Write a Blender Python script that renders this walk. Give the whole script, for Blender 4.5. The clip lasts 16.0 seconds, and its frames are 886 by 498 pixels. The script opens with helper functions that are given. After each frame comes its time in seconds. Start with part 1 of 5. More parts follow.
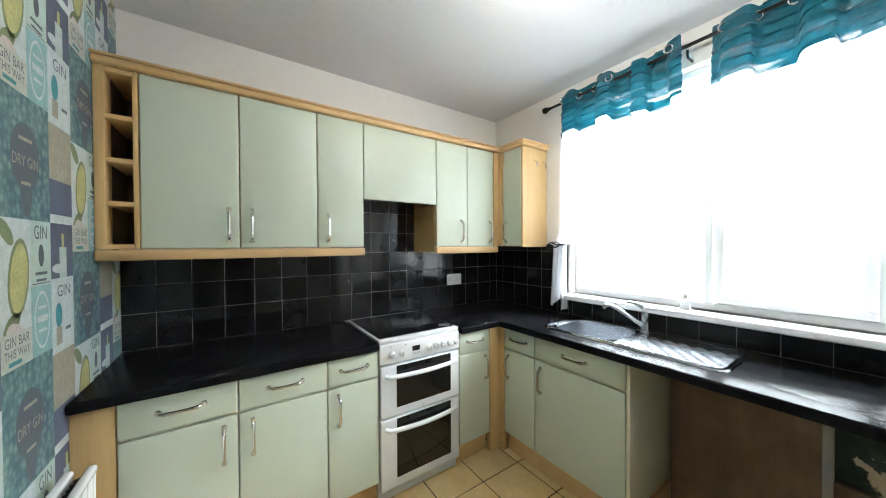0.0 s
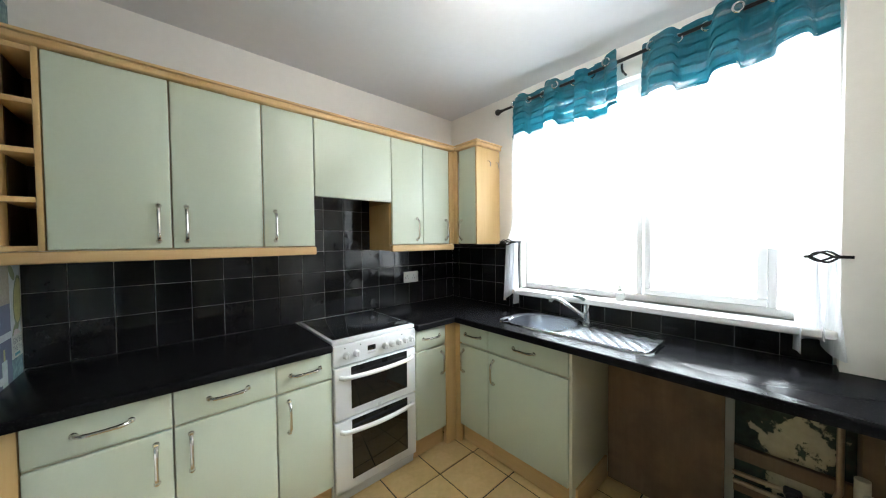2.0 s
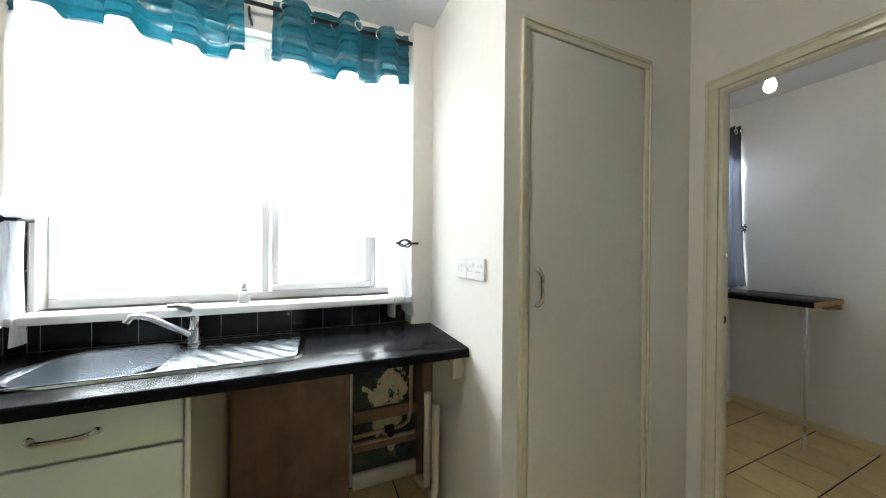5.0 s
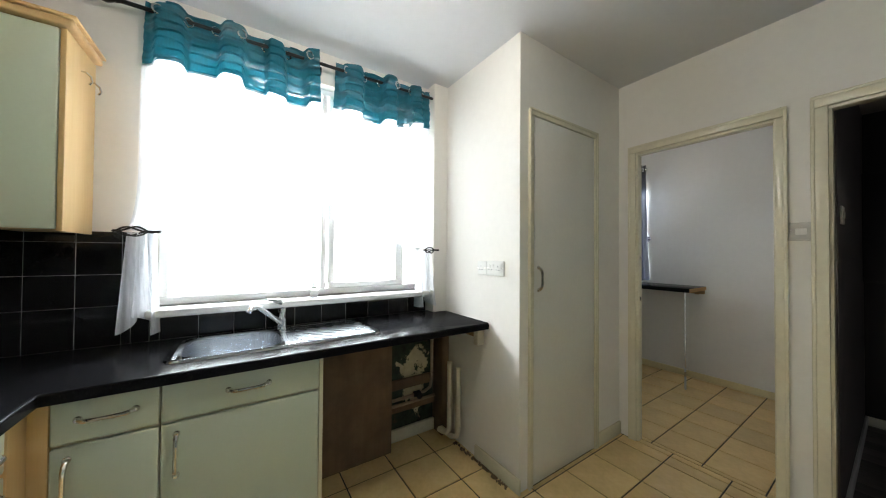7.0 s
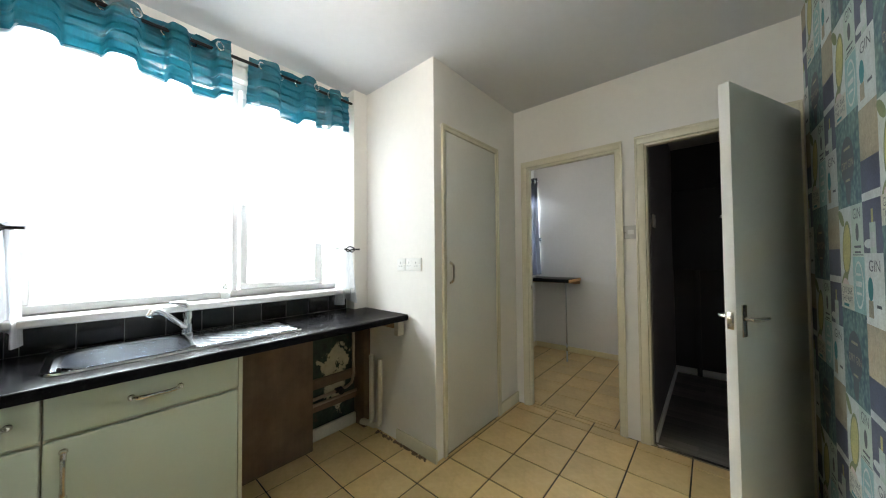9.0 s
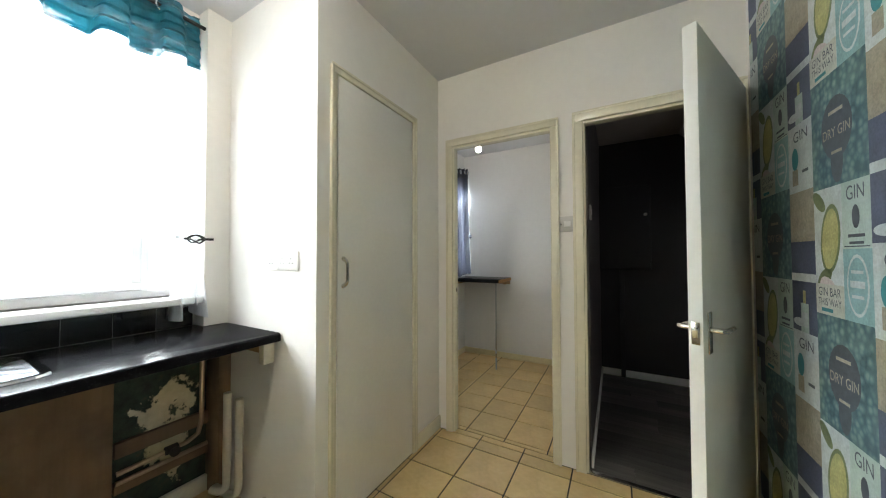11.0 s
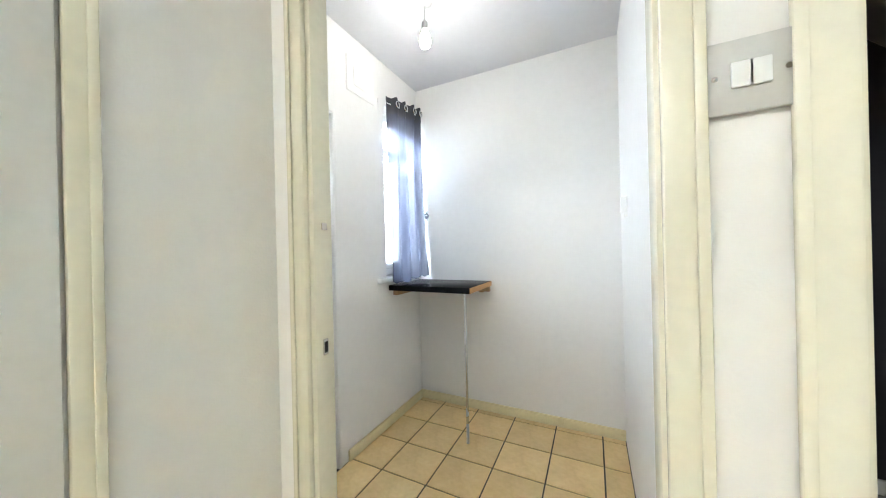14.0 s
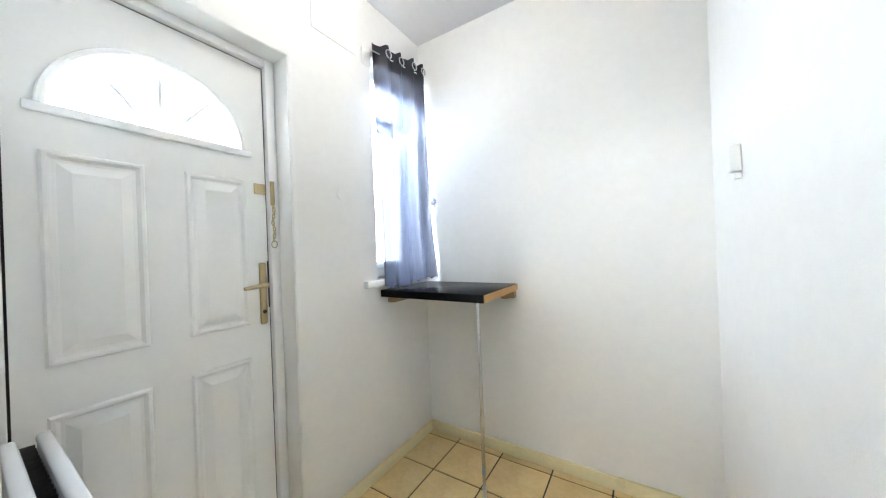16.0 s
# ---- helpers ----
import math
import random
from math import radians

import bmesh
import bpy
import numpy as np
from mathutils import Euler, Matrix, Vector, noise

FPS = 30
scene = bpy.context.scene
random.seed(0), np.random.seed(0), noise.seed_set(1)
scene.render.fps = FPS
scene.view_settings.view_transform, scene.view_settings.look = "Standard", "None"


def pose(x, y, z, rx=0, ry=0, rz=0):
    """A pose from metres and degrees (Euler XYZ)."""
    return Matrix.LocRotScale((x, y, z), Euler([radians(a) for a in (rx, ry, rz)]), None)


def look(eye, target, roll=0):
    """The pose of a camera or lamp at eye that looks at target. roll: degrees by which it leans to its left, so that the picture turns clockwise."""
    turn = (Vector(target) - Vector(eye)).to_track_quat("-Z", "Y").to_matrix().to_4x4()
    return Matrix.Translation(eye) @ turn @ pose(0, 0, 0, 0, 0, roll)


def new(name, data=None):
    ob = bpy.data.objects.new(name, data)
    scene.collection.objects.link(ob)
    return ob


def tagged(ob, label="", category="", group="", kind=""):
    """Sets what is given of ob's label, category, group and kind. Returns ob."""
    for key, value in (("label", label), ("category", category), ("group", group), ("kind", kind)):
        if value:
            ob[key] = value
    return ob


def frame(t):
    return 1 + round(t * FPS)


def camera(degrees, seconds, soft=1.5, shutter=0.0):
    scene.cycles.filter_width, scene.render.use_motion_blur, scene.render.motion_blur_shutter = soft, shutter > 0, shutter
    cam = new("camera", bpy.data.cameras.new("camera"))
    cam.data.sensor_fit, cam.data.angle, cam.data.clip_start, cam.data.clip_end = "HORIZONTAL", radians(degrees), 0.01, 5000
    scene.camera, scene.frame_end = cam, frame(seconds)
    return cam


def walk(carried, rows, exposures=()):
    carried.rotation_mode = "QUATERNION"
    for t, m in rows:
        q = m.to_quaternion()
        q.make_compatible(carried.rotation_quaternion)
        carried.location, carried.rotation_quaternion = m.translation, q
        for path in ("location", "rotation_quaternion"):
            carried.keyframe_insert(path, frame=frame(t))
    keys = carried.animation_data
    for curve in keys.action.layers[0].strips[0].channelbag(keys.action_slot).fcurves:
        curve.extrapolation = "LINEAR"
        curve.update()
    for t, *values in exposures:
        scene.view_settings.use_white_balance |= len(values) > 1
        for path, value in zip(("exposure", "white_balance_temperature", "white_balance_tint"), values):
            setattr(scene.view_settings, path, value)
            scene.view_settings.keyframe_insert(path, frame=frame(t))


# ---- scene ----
cam = camera(110.5, 16.0, soft=1.1)
PATH = [
    (0, (2.128, -2.098, 1.399), (0.472, -0.977, 1.376), -0.3),
    (0.5, (2.158, -2.112, 1.406), (0.536, -0.941, 1.379), -0.4),
    (1, (2.168, -2.128, 1.406), (0.566, -0.931, 1.376), -0.4),
    (1.5, (2.158, -2.126, 1.406), (0.585, -0.891, 1.374), -0.7),
    (2, (2.157, -2.084, 1.411), (0.66, -0.758, 1.361), -0.6),
    (2.5, (2.181, -1.947, 1.360), (0.841, -0.463, 1.339), -0.8),
    (3, (2.131, -1.895, 1.330), (1.164, -0.152, 1.338), -0.3),
    (3.5, (2.088, -1.808, 1.293), (1.479, 0.096, 1.327), 0.1),
    (4, (2.02, -1.729, 1.296), (2.045, 0.271, 1.318), 0.2),
    (6.3, (1.328, -1.887, 1.321), (2.371, -0.18, 1.327), 0.8),
    (6.5, (1.246, -1.902, 1.308), (2.327, -0.22, 1.34), 0.6),
    (7, (1.11, -2.043, 1.313), (2.219, -0.379, 1.341), 0.4),
    (7.5, (1.029, -2.119, 1.327), (2.178, -0.482, 1.35), 0.2),
    (8, (0.981, -2.136, 1.314), (2.2, -0.551, 1.346), -0.1),
    (8.5, (0.984, -2.164, 1.297), (2.337, -0.692, 1.332), -0.3),
    (9, (0.981, -2.171, 1.276), (2.491, -0.86, 1.325), -0.5),
    (9.5, (0.989, -2.185, 1.258), (2.614, -1.02, 1.309), -0.6),
    (11.8, (1.941, -1.89, 1.245), (3.705, -0.949, 1.27), -0.6),
    (12, (2.046, -1.874, 1.266), (3.813, -0.936, 1.281), -0.9),
    (12.5, (2.303, -1.808, 1.254), (4.071, -0.872, 1.264), -0.8),
    (13, (2.546, -1.741, 1.268), (4.316, -0.81, 1.274), -0.7),
    (13.5, (2.762, -1.661, 1.246), (4.547, -0.759, 1.254), -1.0),
    (14, (2.958, -1.58, 1.229), (4.756, -0.705, 1.23), -1.3),
    (14.5, (3.173, -1.526, 1.188), (4.95, -0.608, 1.196), -1.5),
    (15, (3.28, -1.455, 1.174), (5.067, -0.556, 1.179), -2.0),
    (15.5, (3.418, -1.481, 1.173), (5.157, -0.493, 1.18), -2.1),
    (16, (3.506, -1.46, 1.191), (5.202, -0.4, 1.193), -2.2),
]
walk(cam, [(t, look(eye, target, roll)) for t, eye, target, roll in PATH],
     [(0, 0.14, 6380, 10), (2, 0.0, 6420, 10), (4, -0.05, 6500, 10), (6.5, -0.2, 6650, 10), (9.5, -0.08, 6600, 10), (11.8, 0.55, 6550, 10),
      (13, 1.08, 6350, 10), (14, 1.52, 6080, 11), (14.5, 1.60, 5780, 11), (15, 1.62, 5850, 11), (16, 1.64, 6100, 11)])

# ---- world, lights ----
world = bpy.data.worlds.new("world")
scene.world = world
world.use_nodes = True
wn, wl = world.node_tree.nodes, world.node_tree.links
sky = wn.new("ShaderNodeTexSky")
sky.sky_type, sky.sun_disc = "NISHITA", False
sky.sun_elevation, sky.sun_rotation = radians(38), radians(150)
wl.new(sky.outputs[0], wn["Background"].inputs[0])
wn["Background"].inputs[1].default_value = 0.10

YN, YS, XE, ZC = -0.05, -2.565, 3.47, 2.555      # window wall, papered wall, doorway wall, ceiling
LX, LY0, LY1 = 5.188, -1.745, -0.27               # porch: far wall, side wall, door wall
WX0, WX1, WZ0, WZ1 = 0.78, 2.26, 1.045, 2.36     # kitchen window opening


def area(name, where, target, sx, sy, watts, colour):
    d = bpy.data.lights.new(name, "AREA")
    d.shape, d.size, d.size_y, d.energy, d.color = "RECTANGLE", sx, sy, watts, colour
    ob = new(name, d)
    ob.matrix_world = look(where, target)
    return ob


def bulb_light(name, where, watts, radius, colour):
    d = bpy.data.lights.new(name, "POINT")
    d.energy, d.shadow_soft_size, d.color = watts, radius, colour
    ob = new(name, d)
    ob.location = where
    return ob


area("window_daylight", (1.50, 1.25, 2.55), (1.46, -0.75, 0.70), 3.2, 2.2, 520, (0.86, 0.94, 1.0))
area("porch_window_daylight", (4.935, 0.06, 1.66), (4.94, -1, 0.75), 0.40, 1.1, 46, (0.76, 0.88, 1.0))
area("fanlight_daylight", (3.88, 0.06, 1.72), (3.9, -1, 0.9), 0.44, 0.22, 5, (0.78, 0.90, 1.0))
bulb_light("kitchen_lamp", (1.5, -1.12, 2.42), 16, 0.05, (1.0, 0.95, 0.88))
bulb_light("porch_lamp", (4.4, -0.80, 2.31), 0.5, 0.035, (1.0, 0.97, 0.92))
# added fill lamp that lifts the hall; the end wall has no window
area("hall_fill", (4.05, -4.47, 1.5), (4.1, -3, 1.0), 0.8, 1.1, 4.4, (0.95, 0.97, 1.0))

# ---- materials ----


def tree(name):
    m = bpy.data.materials.new(name)
    m.use_nodes = True
    n = m.node_tree.nodes
    return m, n, m.node_tree.links, n["Principled BSDF"]


def coords(n, l, scale=(1, 1, 1)):
    c = n.new("ShaderNodeTexCoord")
    mp = n.new("ShaderNodeMapping")
    mp.inputs["Scale"].default_value = scale
    l.new(c.outputs["Object"], mp.inputs["Vector"])
    return mp.outputs["Vector"]


def noise_tex(n, l, vec, scale, detail=4, rough=0.6):
    t = n.new("ShaderNodeTexNoise")
    t.inputs["Scale"].default_value, t.inputs["Detail"].default_value = scale, detail
    t.inputs["Roughness"].default_value = rough
    l.new(vec, t.inputs["Vector"])
    return t.outputs["Fac"]


def ramp(n, l, fac, stops):
    r = n.new("ShaderNodeValToRGB")
    e = r.color_ramp.elements
    while len(e) < len(stops):
        e.new(0.5)
    for k, (p, c) in zip(e, stops):
        k.position, k.color = p, (*c, 1)
    l.new(fac, r.inputs["Fac"])
    return r.outputs["Color"]


def blend(n, l, fac, a, b, how="MIX"):
    m = n.new("ShaderNodeMix")
    m.data_type, m.blend_type = "RGBA", how
    for sock, v in ((m.inputs[0], fac), (m.inputs[6], a), (m.inputs[7], b)):
        if hasattr(v, "links"):
            l.new(v, sock)
        else:
            sock.default_value = v if isinstance(v, (int, float)) else (*v, 1)
    return m.outputs[2]


def surf(name, col, rough=0.5, metal=0.0, var=0.08, big=3.0, fine=60.0, bump=0.0, bscale=200.0, coat=0.0,
         stretch=(1, 1, 1), piece=0.0, rvar=0.08, bdist=0.002, spec=0.5):
    """Plain painted or solid stuff: colour with broad and fine variation, gloss variation and fine relief."""
    m, n, l, p = tree(name)
    v = coords(n, l, stretch)
    b, f = noise_tex(n, l, v, big, 3), noise_tex(n, l, v, fine, 5)
    dark, light = tuple(c * (1 - var) for c in col), tuple(min(1, c * (1 + var)) for c in col)
    c1 = ramp(n, l, b, [(0.3, dark), (0.7, light)])
    c2 = ramp(n, l, f, [(0.3, dark), (0.7, light)])
    c = blend(n, l, 0.5, c1, c2)
    if piece:
        o = n.new("ShaderNodeObjectInfo")
        k = ramp(n, l, o.outputs["Random"], [(0, (1 - piece,) * 3), (1, (1 + piece * 0.4,) * 3)])
        c = blend(n, l, 1.0, c, k, "MULTIPLY")
    l.new(c, p.inputs["Base Color"])
    rr = n.new("ShaderNodeMapRange")
    rr.inputs["To Min"].default_value, rr.inputs["To Max"].default_value = max(0.02, rough - rvar), min(1, rough + rvar)
    l.new(b, rr.inputs["Value"])
    l.new(rr.outputs[0], p.inputs["Roughness"])
    p.inputs["Metallic"].default_value, p.inputs["Coat Weight"].default_value = metal, coat
    p.inputs["Specular IOR Level"].default_value = spec
    if bump:
        bm_ = n.new("ShaderNodeBump")
        bm_.inputs["Strength"].default_value, bm_.inputs["Distance"].default_value = bump, bdist
        l.new(noise_tex(n, l, v, bscale, 3), bm_.inputs["Height"])
        l.new(bm_.outputs[0], p.inputs["Normal"])
    return m


def wood(name, a, b, axis=2, rough=0.45, scale=14.0, dirt=0.0, tint=0.0):
    m, n, l, p = tree(name)
    s = [1.0, 1.0, 1.0]
    s[axis] = 0.06
    v = coords(n, l, s)
    g, f = noise_tex(n, l, v, scale, 6, 0.65), noise_tex(n, l, v, scale * 9, 3)
    c = ramp(n, l, g, [(0.32, a), (0.68, b)])
    c = blend(n, l, 0.25, c, ramp(n, l, f, [(0.35, a), (0.7, b)]))
    if dirt:
        d = noise_tex(n, l, coords(n, l), 5, 5)
        c = blend(n, l, ramp(n, l, d, [(0.45, (0, 0, 0)), (0.75, (dirt,) * 3)]), c, tuple(x * 0.35 for x in a))
    o = n.new("ShaderNodeObjectInfo")
    c = blend(n, l, 1.0, c, ramp(n, l, o.outputs["Random"], [(0, (0.9 - tint,) * 3), (1, (1.04,) * 3)]), "MULTIPLY")
    l.new(c, p.inputs["Base Color"])
    p.inputs["Roughness"].default_value = rough
    bm_ = n.new("ShaderNodeBump")
    bm_.inputs["Strength"].default_value, bm_.inputs["Distance"].default_value = 0.15, 0.001
    l.new(f, bm_.inputs["Height"])
    l.new(bm_.outputs[0], p.inputs["Normal"])
    return m


def glow(name, col, strength):
    m, n, l, p = tree(name)
    p.inputs["Base Color"].default_value = (*col, 1)
    p.inputs["Emission Color"].default_value, p.inputs["Emission Strength"].default_value = (*col, 1), strength
    return m


def glass(name, tint=(0.97, 1, 0.99), rough=0.0):
    m, n, l, p = tree(name)
    p.inputs["Base Color"].default_value, p.inputs["Roughness"].default_value = (*tint, 1), rough
    p.inputs["Transmission Weight"].default_value, p.inputs["IOR"].default_value = 1.0, 1.45
    return m


def cloth(name, col, clear, shine=0.5, weave=900.0, bands=0.0, band_col=(1, 1, 1)):
    """Thin cloth: light comes through it, and part of the view."""
    m, n, l, p = tree(name)
    out = n["Material Output"]
    v = coords(n, l)
    f = noise_tex(n, l, coords(n, l, (1, 1, 0.08)), 120, 3)
    c = ramp(n, l, f, [(0.3, tuple(x * 0.78 for x in col)), (0.7, col)])
    p.inputs["Roughness"].default_value = 0.6
    l.new(c, p.inputs["Base Color"])
    t, s, mx, my = (n.new(k) for k in ("ShaderNodeBsdfTranslucent", "ShaderNodeBsdfTransparent", "ShaderNodeMixShader", "ShaderNodeMixShader"))
    l.new(c, t.inputs["Color"])
    mx.inputs[0].default_value, my.inputs[0].default_value = shine, clear
    l.new(p.outputs[0], mx.inputs[1]), l.new(t.outputs[0], mx.inputs[2])
    l.new(mx.outputs[0], my.inputs[1]), l.new(s.outputs[0], my.inputs[2])
    if bands:
        w = n.new("ShaderNodeTexNoise")
        w.inputs["Scale"].default_value, w.inputs["Detail"].default_value = 9.0, 2
        mp = n.new("ShaderNodeMapping")
        mp.inputs["Scale"].default_value = (0.35, 0.35, 4.0)
        l.new(v, mp.inputs["Vector"]), l.new(mp.outputs[0], w.inputs["Vector"])
        k = ramp(n, l, w.outputs["Fac"], [(0.5, (clear,) * 3), (0.66, (bands,) * 3)])
        l.new(k, my.inputs[0])
    l.new(my.outputs[0], out.inputs["Surface"])
    return m


def worktop_mat():
    m, n, l, p = tree("black_speckled_laminate")
    v = coords(n, l)
    vo = n.new("ShaderNodeTexVoronoi")
    vo.inputs["Scale"].default_value = 95
    l.new(v, vo.inputs["Vector"])
    a = ramp(n, l, vo.outputs["Distance"], [(0.0, (0.022, 0.021, 0.023)), (0.3, (0.008, 0.008, 0.009))])
    b = ramp(n, l, noise_tex(n, l, v, 30, 6), [(0.6, (0, 0, 0)), (0.8, (0.018, 0.016, 0.014))])
    l.new(blend(n, l, 1.0, a, b, "ADD"), p.inputs["Base Color"])
    r = n.new("ShaderNodeMapRange")
    r.inputs["To Min"].default_value, r.inputs["To Max"].default_value = 0.16, 0.26
    p.inputs["Specular IOR Level"].default_value = 0.035
    l.new(noise_tex(n, l, v, 3, 3), r.inputs["Value"])
    l.new(r.outputs[0], p.inputs["Roughness"])
    return m


def floor_tile_mat():
    m, n, l, p = tree("peach_ceramic_tile")
    v = coords(n, l)
    a = ramp(n, l, noise_tex(n, l, v, 5, 6, 0.7), [(0.3, (0.62, 0.43, 0.185)), (0.55, (0.77, 0.56, 0.265)), (0.75, (0.82, 0.64, 0.345))])
    b = ramp(n, l, noise_tex(n, l, v, 45, 5), [(0.3, (0.65, 0.46, 0.215)), (0.7, (0.81, 0.61, 0.315))])
    c = blend(n, l, 0.4, a, b)
    o = n.new("ShaderNodeObjectInfo")
    k = ramp(n, l, o.outputs["Random"], [(0, (0.88, 0.87, 0.86)), (1, (1.04, 1.03, 1.0))])
    l.new(blend(n, l, 1.0, c, k, "MULTIPLY"), p.inputs["Base Color"])
    r = n.new("ShaderNodeMapRange")
    r.inputs["To Min"].default_value, r.inputs["To Max"].default_value = 0.22, 0.5
    l.new(noise_tex(n, l, v, 9, 5), r.inputs["Value"])
    l.new(r.outputs[0], p.inputs["Roughness"])
    bm_ = n.new("ShaderNodeBump")
    bm_.inputs["Strength"].default_value, bm_.inputs["Distance"].default_value = 0.25, 0.002
    l.new(noise_tex(n, l, v, 14, 4), bm_.inputs["Height"])
    l.new(bm_.outputs[0], p.inputs["Normal"])
    return m


def ruined_plaster_mat():
    """Old cream paint flaking off dark green and black patches."""
    m, n, l, p = tree("flaking_old_paint")
    v = coords(n, l, (1, 1, 0.8))
    f = noise_tex(n, l, v, 3.8, 7, 0.62)
    g = noise_tex(n, l, v, 22, 5)
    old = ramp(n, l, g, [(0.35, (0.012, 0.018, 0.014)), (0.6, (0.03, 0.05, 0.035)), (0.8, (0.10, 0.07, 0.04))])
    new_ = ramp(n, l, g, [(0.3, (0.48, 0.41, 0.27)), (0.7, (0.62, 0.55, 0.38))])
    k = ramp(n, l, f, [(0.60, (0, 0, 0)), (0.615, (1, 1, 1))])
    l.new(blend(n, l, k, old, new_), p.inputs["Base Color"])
    p.inputs["Roughness"].default_value = 0.7
    bm_ = n.new("ShaderNodeBump")
    bm_.inputs["Strength"].default_value, bm_.inputs["Distance"].default_value = 0.5, 0.003
    l.new(k, bm_.inputs["Height"])
    l.new(bm_.outputs[0], p.inputs["Normal"])
    return m


def striped_paper_mat():
    m, n, l, p = tree("dark_striped_wallpaper")
    v = coords(n, l)
    w = n.new("ShaderNodeTexWave")
    w.bands_direction = "X"
    w.inputs["Scale"].default_value, w.inputs["Distortion"].default_value = 5.5, 0.6
    l.new(v, w.inputs["Vector"])
    c = ramp(n, l, w.outputs["Fac"], [(0.3, (0.05, 0.042, 0.042)), (0.6, (0.10, 0.085, 0.085))])
    l.new(c, p.inputs["Base Color"])
    p.inputs["Roughness"].default_value = 0.6
    return m


WALL = surf("white_wall_paint", (0.83, 0.80, 0.745), 0.55, var=0.03, big=1.6, fine=25, bump=0.35, bscale=170)
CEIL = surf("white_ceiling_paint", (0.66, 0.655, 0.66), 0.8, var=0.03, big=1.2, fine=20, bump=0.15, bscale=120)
PORCH = surf("cream_white_wall_paint", (0.80, 0.785, 0.755), 0.5, var=0.03, big=1.2, fine=25, bump=0.3, bscale=140)
CREAM = surf("cream_gloss_paint", (0.76, 0.71, 0.55), 0.22, var=0.05, big=5, fine=40, bump=0.18, bscale=60)
CREAMSK = surf("yellowed_cream_gloss", (0.76, 0.67, 0.41), 0.3, var=0.06, big=4, fine=40, bump=0.15, bscale=60)
DOORW = surf("off_white_door_paint", (0.72, 0.70, 0.64), 0.38, var=0.04, big=3, fine=50, bump=0.12, bscale=90)
UPVC = surf("white_upvc", (0.86, 0.86, 0.85), 0.25, var=0.02)
DOORUP = surf("white_front_door_skin", (0.80, 0.80, 0.78), 0.45, var=0.02, bump=0.05, bscale=300)
MINT = surf("pale_mint_foil", (0.58, 0.63, 0.505), 0.36, var=0.025, big=4, fine=90, bump=0.05, bscale=500)
CARC = surf("cream_melamine_side", (0.70, 0.67, 0.52), 0.45, var=0.03)
BEECH = wood("beech_veneer", (0.58, 0.37, 0.15), (0.68, 0.47, 0.22), 2)
BEECHH = wood("beech_moulding", (0.60, 0.37, 0.16), (0.72, 0.49, 0.24), 1)
BEECHX = wood("beech_moulding_across", (0.60, 0.37, 0.16), (0.72, 0.49, 0.24), 0)
# beech darkened to hold the shade inside the bottle rack
RACKSHADE = wood("rack_inside_shade", (0.10, 0.055, 0.025), (0.16, 0.09, 0.045), 2)
BROWN = wood("bare_brown_board", (0.16, 0.098, 0.056), (0.23, 0.145, 0.084), 2, 0.7, 8, 0.6)
PINE = wood("raw_timber", (0.30, 0.18, 0.09), (0.45, 0.29, 0.15), 0, 0.7)
TOP = worktop_mat()
BTILE = surf("black_glazed_tile", (0.012, 0.012, 0.013), 0.09, var=0.2, big=8, fine=90, bump=0.12, bscale=9, piece=0.35, rvar=0.03, spec=0.4)
GROUT = surf("pale_grey_grout", (0.36, 0.35, 0.34), 0.85, var=0.15, big=5)
FTILE = floor_tile_mat()
FGROUT = surf("dark_floor_grout", (0.05, 0.042, 0.034), 0.9, var=0.25, big=6)
STEEL = surf("brushed_stainless_steel", (0.66, 0.69, 0.73), 0.27, 1.0, var=0.03, stretch=(0.1, 1, 1), fine=120, rvar=0.03)
CHROME = surf("chrome", (0.68, 0.70, 0.73), 0.07, 1.0, var=0.03, rvar=0.04)
NICKEL = surf("brushed_nickel", (0.66, 0.63, 0.58), 0.22, 1.0, var=0.05)
BRASS = surf("aged_brass", (0.47, 0.38, 0.22), 0.3, 1.0, var=0.1)
ENAMEL = surf("white_enamel", (0.80, 0.81, 0.81), 0.16, var=0.015)
BGLASS = surf("black_glass", (0.008, 0.008, 0.009), 0.05, var=0.1, rvar=0.02, coat=0.3)
KNOB = surf("silver_grey_plastic", (0.62, 0.62, 0.62), 0.3, 0.2, var=0.03)
GREYPL = surf("aged_grey_plastic", (0.56, 0.54, 0.50), 0.35, var=0.06, big=20)
PLAST = surf("white_plastic", (0.80, 0.79, 0.75), 0.3, var=0.02)
IRON = surf("black_iron", (0.014, 0.013, 0.013), 0.38, 0.6, var=0.2)
TEAL = cloth("teal_voile", (0.006, 0.145, 0.205), 0.0, 0.16, bands=0.22)
VOILE = cloth("white_voile", (0.88, 0.89, 0.92), 0.10, 0.6)
GREYV = cloth("charcoal_voile", (0.040, 0.044, 0.064), 0.07, 0.42)
BANDV = cloth("charcoal_heading_cloth", (0.030, 0.031, 0.040), 0.0, 0.15)
GLASS = glass("window_glass")
OUTSIDE = glow("overcast_daylight", (0.95, 0.98, 1.0), 4.0)
LAMPON = glow("lit_lamp_glass", (1.0, 0.95, 0.86), 28.0)
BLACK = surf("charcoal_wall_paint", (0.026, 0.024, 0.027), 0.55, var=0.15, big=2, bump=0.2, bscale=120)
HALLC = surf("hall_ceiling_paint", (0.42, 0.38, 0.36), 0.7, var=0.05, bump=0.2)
STRIPE = striped_paper_mat()
RUIN = ruined_plaster_mat()
COPPER = surf("dull_copper_pipe", (0.40, 0.30, 0.22), 0.4, 0.8, var=0.2)
